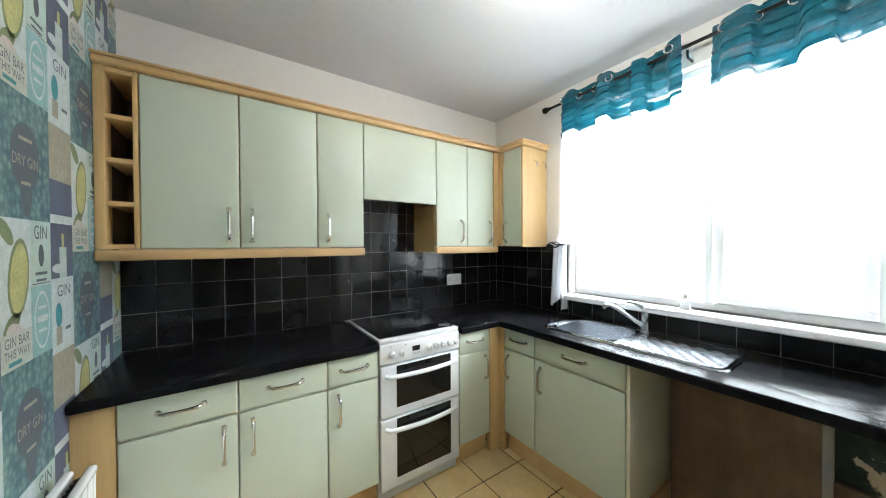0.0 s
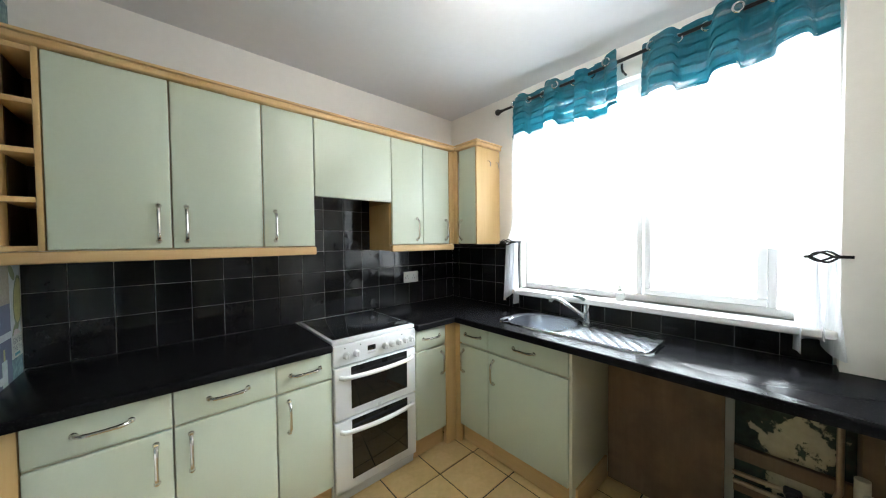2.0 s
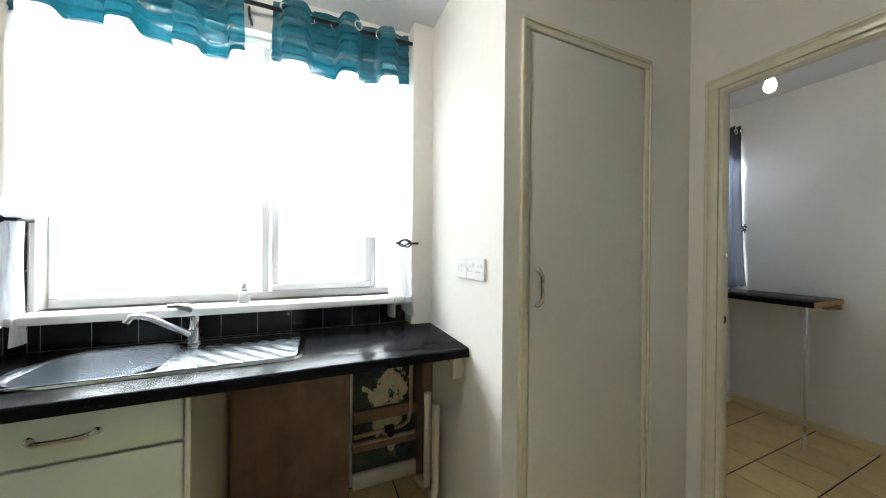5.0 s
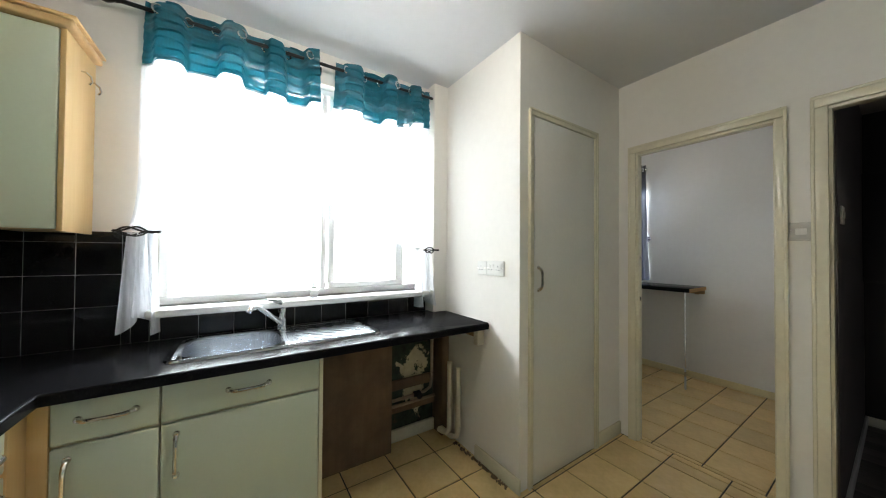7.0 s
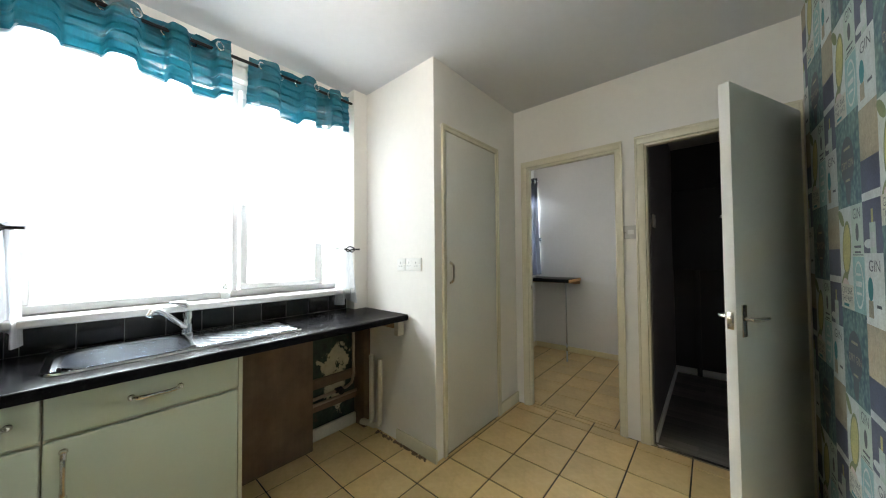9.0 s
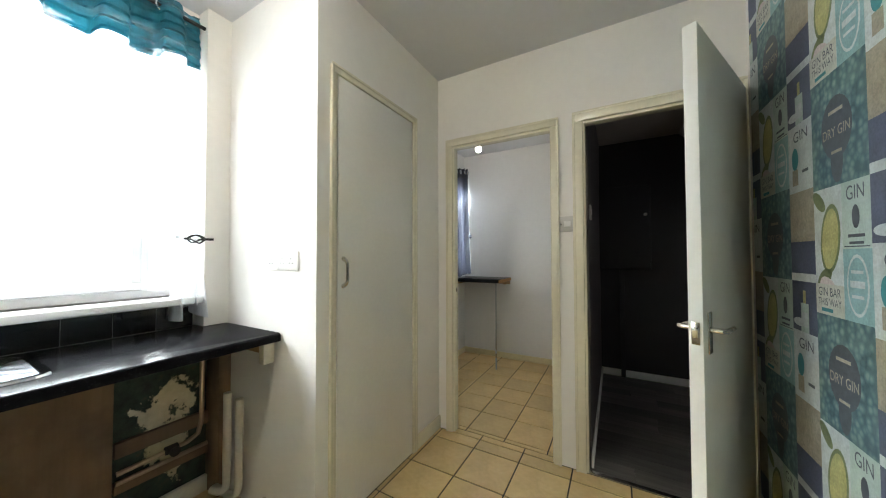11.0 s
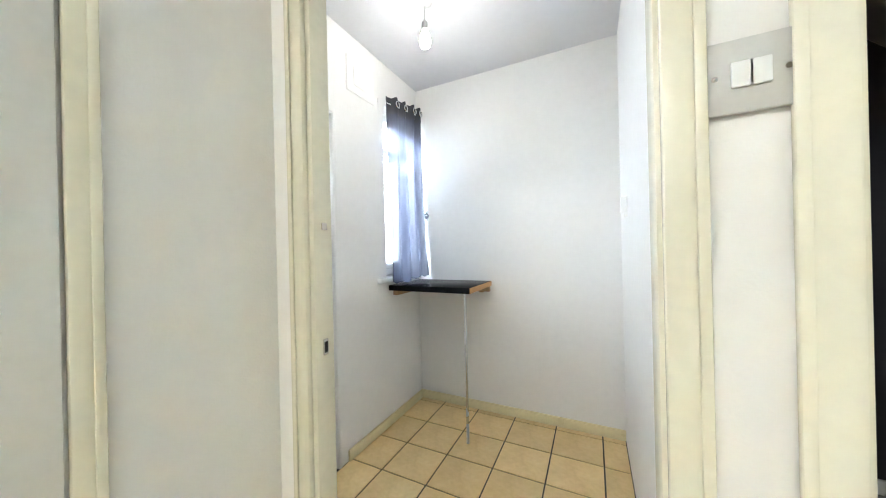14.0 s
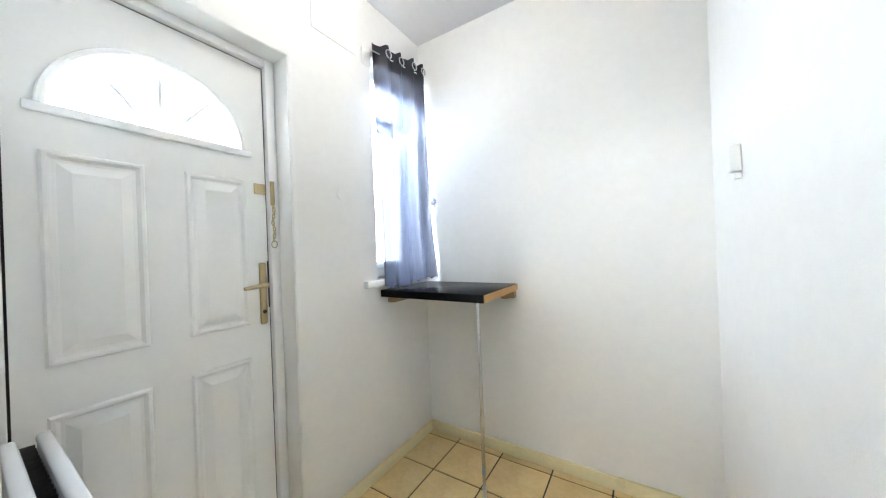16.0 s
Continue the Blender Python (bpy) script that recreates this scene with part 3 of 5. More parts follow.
tagged(part("filler_panel", bx(FX - 0.03, FX - 0.004, -2.563, -2.454, 0, ZT, 0.002), BEECH), "beech filler panel against the papered wall", "panel")
tagged(part("side_panel", bx(1.4215, 1.437, -0.585, YN - 0.06, 0, ZT, 0.001), CARC), "pale cream side panel of the sink unit", "panel")
tagged(part("plinth_return", bx(1.4375, 1.452, -0.55, YN - 0.12, 0, 0.125, 0.001), BEECHH), "beech plinth along the sink unit's side", "plinth")

WB, WT = 1.390, 2.135
WF = 0.33
for y, w, hh, lab in ((-2.430, 0.354, 0.310, "tall pale mint wall unit beside the bottle rack"),
                      (-2.076, 0.359, 0.050, "pale mint wall unit with closed door"),
                      (-1.717, 0.264, 0.055, "narrow pale mint wall unit beside the hood")):
    cabinet("wall_cabinet", (WF, y, 0), E1, N1, w, WB, WT, 0.32, lab, None, hh, side=BEECH, vertical=(1.425, 1.580))
cabinet("hood_cabinet", (WF, -1.453, 0), E1, N1, 0.520, 1.680, WT, 0.32, "plain pale mint hood front above the cooker", side=BGLASS)
for y, w, hh in ((-0.933, 0.273, 0.215), (-0.660, 0.265, 0.225)):
    cabinet("wall_cabinet", (WF, y, 0), E1, N1, w, WB, WT, 0.32, "narrow pale mint wall unit near the corner", None, hh, side=BEECH, vertical=(1.425, 1.580))
cabinet("wall_cabinet", (0.372, -WF, 0), E2, N2, 0.183, WB, WT, WF - 0.055, "pale mint corner wall unit with a beech side", None, 0.035, side=BEECH, vertical=(1.425, 1.580))
tagged(part("end_panel", bx(0.556, 0.572, -WF, YN - 0.002, WB - 0.005, WT, 0.002), BEECH), "beech end panel of the corner wall unit", "panel")
tagged(part("corner_post", boxes([(WF - 0.02, WF + 0.003, -0.394, -WF - 0.001, WB, WT), (WF + 0.003, 0.371, -WF - 0.02, -WF + 0.002, WB, WT)], 0.002), BEECH), "beech corner post between the wall units", "corner post")
for y in (-0.20, -0.10):
    hk = part("hook", tube([(0.568, y, 2.04), (0.583, y, 2.04), (0.598, y, 2.025), (0.602, y, 2.005), (0.594, y, 1.992)], 0.004, 8), CHROME)
    tagged(hk, "small metal hook on the beech end panel", "hook", "hooks on the end panel")

# cornice and light pelmet of the wall units
cor = bmesh.new()
bx(0.0, WF + 0.022, -2.563, -0.352, WT + 0.002, WT + 0.030, 0.008, 3, cor)
bx(WF + 0.0, WF + 0.030, -2.563, -0.352, WT + 0.030, WT + 0.042, 0.004, 2, cor)
tagged(part("cornice", cor, BEECHH), "beech cornice along the wall units", "cornice")
cor = bmesh.new()
bx(0.0, 0.594, -WF - 0.022, YN - 0.002, WT + 0.002, WT + 0.030, 0.008, 3, cor)
bx(WF + 0.031, 0.604, -WF - 0.032, YN - 0.002, WT + 0.030, WT + 0.042, 0.004, 2, cor)
tagged(part("cornice", cor, BEECHX), "beech cornice on the corner wall unit", "cornice")
tagged(part("pelmet", bx(WF - 0.028, WF + 0.008, -2.563, -1.450, WB - 0.048, WB - 0.002, 0.006, 3), BEECHH), "beech light pelmet under the wall units", "pelmet")
tagged(part("pelmet", bx(WF - 0.028, WF + 0.008, -0.936, -0.352, WB - 0.048, WB - 0.002, 0.006, 3), BEECHH), "beech light pelmet near the corner", "pelmet")
tagged(part("gable_panel", bx(0.012, WF - 0.03, -0.937, -0.9335, WB - 0.04, 1.678), BEECH), "beech side of the wall unit below the hood", "panel")

# bottle rack at the end of the wall units
rk = thing("bottle_rack", (WF, -2.5, WB), "open beech bottle rack with four pigeonholes", "rack")
# back in the darkened beech, for the depth of the pigeonholes
part("back", bx(0.01, 0.02, -2.56, -2.432, WB, WT), RACKSHADE, rk)
part("side", bx(0.02, WF, -2.562, -2.532, WB, WT, 0.002), BEECH, rk)
part("side", bx(0.02, WF, -2.448, -2.4315, WB, WT, 0.002), BEECH, rk)
for z in (WB, WB + 0.178, WB + 0.356, WB + 0.534, WT - 0.022):
    part("shelf", bx(0.021, WF - 0.003, -2.5315, -2.4485, z, z + 0.020, 0.002), BEECHX, rk)
# thin dark sheet added on one side to deepen the pigeonholes' shade
part("inner_lining", bx(0.021, WF - 0.09, -2.5314, -2.529, WB + 0.02, WT - 0.023), RACKSHADE, rk)

# worktops
SX0, SX1, SY0, SY1 = 0.872, 1.758, -0.505, -0.085


tagged(part("worktop", bx(-0.010, 0.622, -2.562, -1.476, 0.848, 0.886, 0.011, 4), TOP), "black speckled laminate worktop beside the cooker", "worktop")
def slab_with_hole(outer, inner, z0, z1, bev):
    """A flat slab with one hole; its upper outer edges are rounded."""
    bm = bmesh.new()
    es = []
    for loop in (outer, inner):
        vs = [bm.verts.new((x, y, z1)) for x, y in loop]
        es += [bm.edges.new((a, b)) for a, b in zip(vs, vs[1:] + vs[:1])]
    bmesh.ops.triangle_fill(bm, edges=es, use_beauty=True, use_dissolve=False, normal=(0, 0, 1))
    e = bmesh.ops.extrude_face_region(bm, geom=list(bm.faces))
    bmesh.ops.translate(bm, vec=(0, 0, z0 - z1), verts=[v for v in e["geom"] if isinstance(v, bmesh.types.BMVert)])
    bmesh.ops.recalc_face_normals(bm, faces=bm.faces)
    keep = [d for d in bm.edges if len(d.link_faces) == 2 and d.calc_face_angle() > 1 and all(abs(v.co.z - z1) < 1e-5 for v in d.verts) and sum(v.co.y for v in d.verts) / 2 < -0.61
            and all(any(abs(v.co.x - x) < 1e-4 and abs(v.co.y - y) < 1e-4 for x, y in outer) for v in d.verts)]
    bmesh.ops.bevel(bm, geom=keep, offset=bev, segments=4, profile=0.5, affect="EDGES")
    return bm


wt = slab_with_hole([(0.004, -0.938), (0.622, -0.938), (0.622, -0.6215), (CX - 0.002, -0.6215), (CX - 0.002, YN - 0.002), (0.004, YN - 0.002)],
                    [(SX0 + 0.03, SY0 + 0.03), (SX0 + 0.03, SY1 - 0.03), (SX1 - 0.03, SY1 - 0.03), (SX1 - 0.03, SY0 + 0.03)], 0.848, 0.886, 0.010)
tagged(part("worktop", wt, TOP), "black speckled laminate corner worktop with inset sink", "worktop")
tagged(part("worktop_batten", bx(CX - 0.03, CX - 0.001, -0.52, YN - 0.02, 0.78, 0.846, 0.002), PINE), "timber batten carrying the worktop end", "batten")

# sink
sk = thing("sink", (1.3, -0.3, 0.886), "stainless steel inset sink with ribbed drainer", "sink")
ZS = 0.8905
rim = bmesh.new()
bxs = 0.918, 1.292, -0.462, -0.128           # bowl


def ring(x0, x1, y0, y1, r, z, n=6):
    out = []
    for cx, cy, a0 in ((x1 - r, y1 - r, 0), (x0 + r, y1 - r, 90), (x0 + r, y0 + r, 180), (x1 - r, y0 + r, 270)):
        for k in range(n + 1):
            a = radians(a0 + 90 * k / n)
            out.append(Vector((cx + r * math.cos(a), cy + r * math.sin(a), z)))
    return out


def loft(rings, bm, cap=True):
    vs = [[bm.verts.new(p) for p in r] for r in rings]
    for A, B in zip(vs, vs[1:]):
        for k in range(len(A)):
            bm.faces.new((A[k], A[(k + 1) % len(A)], B[(k + 1) % len(B)], B[k]))
    if cap:
        bm.faces.new(vs[-1])


x0, x1, y0, y1 = bxs
bowl = bmesh.new()
loft([ring(x0 - 0.012, x1 + 0.012, y0 - 0.012, y1 + 0.012, 0.112, ZS), ring(x0, x1, y0, y1, 0.10, ZS - 0.006), ring(x0 + 0.004, x1 - 0.004, y0 + 0.004, y1 - 0.004, 0.098, ZS - 0.05),
      ring(x0 + 0.012, x1 - 0.012, y0 + 0.012, y1 - 0.012, 0.092, ZS - 0.135), ring(x0 + 0.045, x1 - 0.045, y0 + 0.045, y1 - 0.045, 0.07, ZS - 0.155)], bowl)
part("bowl", bowl, STEEL, sk)
loft([ring(SX0, SX1, SY0, SY1, 0.06, 0.8865), ring(SX0 + 0.004, SX1 - 0.004, SY0 + 0.004, SY1 - 0.004, 0.058, 0.893), ring(SX0 + 0.018, SX1 - 0.018, SY0 + 0.018, SY1 - 0.018, 0.05, 0.893),
      ring(SX0 + 0.024, SX1 - 0.024, SY0 + 0.024, SY1 - 0.024, 0.046, ZS - 0.001)], rim, False)
part("rim", rim, CHROME, sk)
deck = boxes([(SX0 + 0.024, x0 - 0.008, SY0 + 0.03, SY1 - 0.03, 0.8875, ZS - 0.0005), (x1 + 0.008, 1.345, SY0 + 0.026, SY1 - 0.026, 0.8875, ZS - 0.0005),
              (x0 - 0.008, x1 + 0.008, SY0 + 0.024, y0 - 0.008, 0.8875, ZS - 0.0005), (x0 - 0.008, x1 + 0.008, y1 + 0.008, SY1 - 0.024, 0.8875, ZS - 0.0005)])
part("deck", deck, STEEL, sk)


def ribs(u, v):
    x, y = 1.345 + (SX1 - 0.026 - 1.345) * u, SY0 + 0.026 + (SY1 - SY0 - 0.052) * v
    e = min(1, 10 * min(u, 1 - u)) * min(1, 8 * min(v, 1 - v))
    k = x * 0.75 + (y - SY0) * 0.65
    return Vector((x, y, ZS - 0.002 - 0.0065 * e * (0.5 + 0.5 * math.sin(k * 2 * math.pi / 0.050))))


part("drainer", grid(ribs, 150, 20), STEEL, sk, "ribbed draining board", 60)
part("waste", lathe((1.10, -0.29, ZS - 0.156), (0, 0, 1), [(0, 0.0), (0.0005, 0.04), (0.004, 0.038), (0.004, 0.03), (0.001, 0.0)], 20), CHROME, sk)
tp = thing("tap", (1.315, -0.140, ZS), "chrome single-lever kitchen mixer tap", "tap")
tx, ty = 1.315, -0.140
part("base", lathe((tx, ty, ZS), UP, [(0, 0.028), (0.006, 0.028), (0.01, 0.023), (0.11, 0.023), (0.125, 0.021), (0.13, 0.0)], 20), CHROME, tp)
part("spout", tube([(tx - 0.005, ty - 0.005, ZS + 0.035), (tx - 0.045, ty - 0.045, ZS + 0.075), (tx - 0.105, ty - 0.105, ZS + 0.135), (tx - 0.128, ty - 0.128, ZS + 0.152), (tx - 0.148, ty - 0.148, ZS + 0.152), (tx - 0.158, ty - 0.158, ZS + 0.132)],
                   [0.014, 0.0125, 0.0115, 0.0115, 0.012, 0.012], 12), CHROME, tp)
part("lever", tube([(tx, ty, ZS + 0.118), (tx - 0.004, ty - 0.004, ZS + 0.140), (tx - 0.020, ty - 0.018, ZS + 0.158), (tx - 0.055, ty - 0.045, ZS + 0.170), (tx - 0.075, ty - 0.06, ZS + 0.172)], [0.0225, 0.021, 0.016, 0.009, 0.007], 12), CHROME, tp)

# cooker
ck = thing("cooker", (0.3, -1.17, 0), "white freestanding electric cooker with double oven", "cooker")
K0, K1, KX = -1.470, -0.944, 0.595
part("body", bx(0.03, KX - 0.03, K0, K1, 0.03, 0.868, 0.004), ENAMEL, ck)
hob = part("hob", bx(0.03, KX - 0.005, K0, K1, 0.870, 0.891, 0.004), ENAMEL, ck)
part("hob_glass", bx(0.055, KX - 0.035, K0 + 0.015, K1 - 0.015, 0.8912, 0.896, 0.002), BGLASS, hob, "black glass hob surface")
pan = part("control_panel", bx(KX - 0.029, KX + 0.004, K0, K1, 0.756, 0.868, 0.008, 3), ENAMEL, ck)
part("display", bx(KX + 0.0042, KX + 0.006, -1.275, -1.225, 0.805, 0.833, 0.001), BGLASS, pan, "dark clock display")
for k, y in enumerate((-1.400, -1.342, -1.165, -1.118, -1.070, -1.022, -0.978)):
    kb = part("knob", lathe((KX + 0.004, y, 0.808), (1, 0, 0), [(0, 0.019), (0.004, 0.019), (0.008, 0.016), (0.026, 0.014), (0.028, 0.0)], 18), ENAMEL, pan)
    part("pointer", bx(KX + 0.0265, KX + 0.0335, y - 0.0035, y + 0.0035, 0.795, 0.821, 0.002), KNOB, kb)
for y in (-1.41, -1.32, -1.05):
    part("indicator", bx(KX + 0.0042, KX + 0.0055, y, y + 0.006, 0.846, 0.852), DARKGAP, pan)
part("print_mark", bx(KX + 0.0042, KX + 0.0048, -1.275, -1.225, 0.786, 0.795), KNOB, pan)


def oven_door(z0, z1, g0, g1, top_gap):
    d = part("oven_door", bx(KX - 0.029, KX + 0.006, K0 + 0.004, K1 - 0.004, z0, z1, 0.007, 3), ENAMEL, ck)
    part("door_glass", bx(KX + 0.0062, KX + 0.009, K0 + 0.095, K1 - 0.070, g0, g1, 0.002), BGLASS, d, "dark oven window")
    zh = z1 - top_gap
    pts = [(KX + 0.006, K0 + 0.035, zh), (KX + 0.030, K0 + 0.05, zh)]
    for i in range(11):
        s = i / 10
        pts.append((KX + 0.034 + 0.018 * math.sin(math.pi * s), K0 + 0.07 + (K1 - K0 - 0.14) * s, zh))
    pts += [(KX + 0.030, K1 - 0.05, zh), (KX + 0.006, K1 - 0.035, zh)]
    part("handle", tube(pts, 0.0125, 10), ENAMEL, d, "white curved oven handle")
    return d


oven_door(0.468, 0.747, 0.515, 0.742, 0.050)
od = oven_door(0.075, 0.458, 0.130, 0.453, 0.050)
part("badge", bx(KX + 0.0062, KX + 0.0075, -1.215, -1.195, 0.474, 0.493, 0.001), KNOB, ck)
part("plinth", bx(KX - 0.06, KX - 0.03, K0 + 0.004, K1 - 0.004, 0.004, 0.072, 0.002), ENAMEL, ck)

# sockets and switches


def wall_plate(name, o, u, n, w, h, label, cat, gangs, switch=False):
    o, u, n = Vector(o), Vector(u), Vector(n)
    t = thing(name, tuple(o), label, cat)
    pl = part("plate", plate(o, u, UP, n, -w / 2, w / 2, -h / 2, h / 2, 0.0005, 0.010, 0.003, 2), GREYPL if switch else PLAST, t)
    for s in (-1, 1):
        part("screw", lathe(o + u * (s * (w / 2 - 0.012)) + n * 0.010, n, [(0, 0.0035), (0.0012, 0.0035), (0.0014, 0)], 8), NICKEL, pl)
    for k in range(gangs):
        c = (k - (gangs - 1) / 2) * (w / max(gangs, 1)) * (0.9 if not switch else 0.35)
        if switch:
            part("rocker", plate(o, u, UP, n, c - 0.011, c + 0.011, -0.016, 0.016, 0.0102, 0.0145, 0.002, 2), PLAST, pl)
        else:
            part("rocker", plate(o, u, UP, n, c + 0.012, c + 0.024, 0.008, 0.026, 0.0102, 0.0135, 0.002, 2), PLAST, pl)
            for dx, dz, a, b in ((0, 0.012, 0.002, 0.005), (-0.011, -0.010, 0.004, 0.002), (0.011, -0.010, 0.004, 0.002)):
                part("pin_hole", plate(o, u, UP, n, c - 0.008 + dx - a, c - 0.008 + dx + a, dz - b, dz + b, 0.0102, 0.0105, 0), DARKGAP, pl)
    return t


wall_plate("wall_socket", (0.016, -0.560, 1.112), (0, 1, 0), (1, 0, 0), 0.146, 0.092, "white double socket on black tiles", "socket", 2)
wall_plate("wall_socket", (CX, -0.678, 1.225), (0, -1, 0), (-1, 0, 0), 0.146, 0.088, "white double socket on the cupboard side", "socket", 2)
wall_plate("fused_switch", (CX, -0.560, 1.222), (0, -1, 0), (-1, 0, 0), 0.086, 0.084, "white fused spur switch beside the double socket", "switch", 1)
wall_plate("light_switch", (XE, -1.757, 1.435), (0, 1, 0), (-1, 0, 0), 0.092, 0.092, "double light switch with greyed plate and white rockers", "switch", 2, True)

# space under the worktop
tagged(part("bare_board", bx(1.453, 1.965, YN - 0.115, YN - 0.10, 0, 0.80, 0.001), BROWN), "bare brown board leaning under the worktop", "board")
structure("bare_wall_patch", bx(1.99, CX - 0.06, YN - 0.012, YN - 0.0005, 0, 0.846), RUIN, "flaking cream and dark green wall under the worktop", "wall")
tagged(part("corner_batten", bx(CX - 0.06, CX - 0.002, YN - 0.14, YN - 0.001, 0.002, 0.80, 0.002), BROWN), "dark timber boxing in the corner", "batten")
tagged(part("rail", bx(1.99, CX - 0.06, YN - 0.040, YN - 0.013, 0.36, 0.425, 0.003), BROWN), "old timber rail on the bare wall", "rail")
tagged(part("rail", bx(1.99, CX - 0.06, YN - 0.040, YN - 0.013, 0.205, 0.25, 0.003), BROWN), "low timber rail on the bare wall", "rail")
tagged(part("rail", bx(1.99, CX - 0.06, YN - 0.036, YN - 0.013, 0.004, 0.085, 0.003), PIPEW), "rough pale skirting under the worktop", "rail")
tagged(part("copper_pipe", tube([(1.99, YN - 0.07, 0.31), (2.10, YN - 0.07, 0.315), (2.24, YN - 0.07, 0.32), (2.285, YN - 0.07, 0.34), (2.30, YN - 0.07, 0.40), (2.30, YN - 0.07, 0.845)], 0.011, 10), COPPER), "dull copper pipe rising to the worktop", "pipe")
tagged(part("copper_pipe", tube([(1.99, YN - 0.06, 0.265), (2.33, YN - 0.06, 0.268)], 0.011, 10), COPPER), "dull horizontal copper pipe", "pipe")
vl = thing("stop_valve", (2.18, YN - 0.07, 0.32), "old brass stop valve on the pipe", "valve")
part("valve_body", lathe((2.15, YN - 0.07, 0.319), (1, 0, 0), [(0, 0.012), (0.005, 0.02), (0.05, 0.02), (0.055, 0.012)], 10), DARKGAP, vl)
part("valve_wheel", lathe((2.178, YN - 0.085, 0.319), (0, -1, 0), [(0, 0.006), (0.02, 0.006), (0.02, 0.022), (0.03, 0.022), (0.031, 0)], 12), DARKGAP, vl)
for x, y, z in ((2.335, -0.300, 0.565), (2.350, -0.375, 0.545)):
    tagged(part("waste_pipe", tube([(x, y, z), (x, y, 0.12), (x, y + 0.012, 0.085), (x - 0.01, y + 0.05, 0.068), (x - 0.02, YN - 0.15, 0.066)], 0.019, 12), PIPEW), "old cream plastic waste pipe", "pipe", "waste pipes under the worktop")

tagged(part("support_block", bx(CX - 0.055, CX - 0.002, -0.575, -0.535, 0.742, 0.847, 0.003), PIPEW), "small white-painted block under the worktop end", "block")

# radiators


def radiator(name, o, u, n, wide, z0, z1, label):
    o, u, n = Vector(o), Vector(u), Vector(n)
    t = thing(name, tuple(o), label, "radiator")
    for d in (0.035, 0.085):
        def face(s, v, d=d):
            w = 0.006 * (0.5 + 0.5 * math.sin(2 * math.pi * s * wide / 0.045)) * min(1, 12 * min(v, 1 - v))
            return o + u * (s * wide) + UP * (z0 + (z1 - z0) * v) + n * (d + 0.012 - w)
        bm = grid(face, int(wide / 0.0075), 14)
        merge(bm, plate(o, u, UP, n, 0, wide, z0, z1, d - 0.008, d, 0.003, 2))
        bmesh.ops.recalc_face_normals(bm, faces=bm.faces)
        part("panel", bm, ENAMEL, t)
        part("top_rail", plate(o, u, UP, n, -0.002, wide + 0.002, z1 - 0.020, z1 + 0.004, d - 0.010, d + 0.015, 0.009, 3), ENAMEL, t)
    def fin(s, v):
        k = s * wide / 0.024
        return o + u * (s * wide) + UP * (z0 + 0.03 + (z1 - z0 - 0.05) * v) + n * (0.063 + 0.011 * max(-1, min(1, 2.2 * math.sin(2 * math.pi * k))))
    # fins carry the shade between the two panels in their colour
    part("convector", grid(fin, int(wide / 0.004), 2), FINSHADE, t, "convector fins coloured dark for the shade between the panels")
    part("bracket", plate(o, u, UP, n, 0.12, 0.15, z0 + 0.05, z1 - 0.08, 0.0, 0.026, 0.001, 1), ENAMEL, t)
    part("pipe", tube([o + u * 0.03 + UP * (z0 + 0.03) + n * 0.06, o + u * -0.02 + UP * (z0 + 0.02) + n * 0.06, o + u * -0.03 + UP * z0 + n * 0.06, o + u * -0.03 + UP * 0.002 + n * 0.06], 0.008, 8), COPPER, t)
    return t


radiator("radiator", (0.71, YS, 0), (1, 0, 0), (0, 1, 0), 0.95, 0.14, 0.71, "white double panel radiator on the papered wall")
radiator("radiator", (XE + TW, -0.745, 0), (0, 1, 0), (1, 0, 0), 0.47, 0.20, 0.80, "white double panel radiator beside the front door")

# ---- curtains of the kitchen window ----
PY, PZ = YN - 0.070, 2.425
pole = thing("curtain_pole", (1.5, PY, PZ), "black iron curtain pole with ball ends", "curtain pole")
part("rod", tube([(0.66, PY, PZ), (2.40, PY, PZ + 0.03)], 0.0095, 10), IRON, pole)
part("finial", lathe((0.66, PY, PZ), (-1, 0, 0), [(0, 0.010), (0.01, 0.013), (0.02, 0.013), (0.028, 0.018), (0.045, 0.024), (0.06, 0.021), (0.07, 0.008), (0.071, 0)], 14), IRON, pole)
part("finial", lathe((2.355, PY, PZ + 0.0293), (1, 0, 0), [(0, 0.010), (0.01, 0.013), (0.02, 0.013), (0.028, 0.018), (0.040, 0.022), (0.052, 0.018), (0.058, 0.006), (0.059, 0)], 14), IRON, pole)
for x in (1.505,):
    part("bracket", tube([(x, YN, PZ - 0.045), (x, PY + 0.01, PZ - 0.045), (x, PY, PZ - 0.03), (x, PY, PZ - 0.008)], 0.006, 8), IRON, pole)


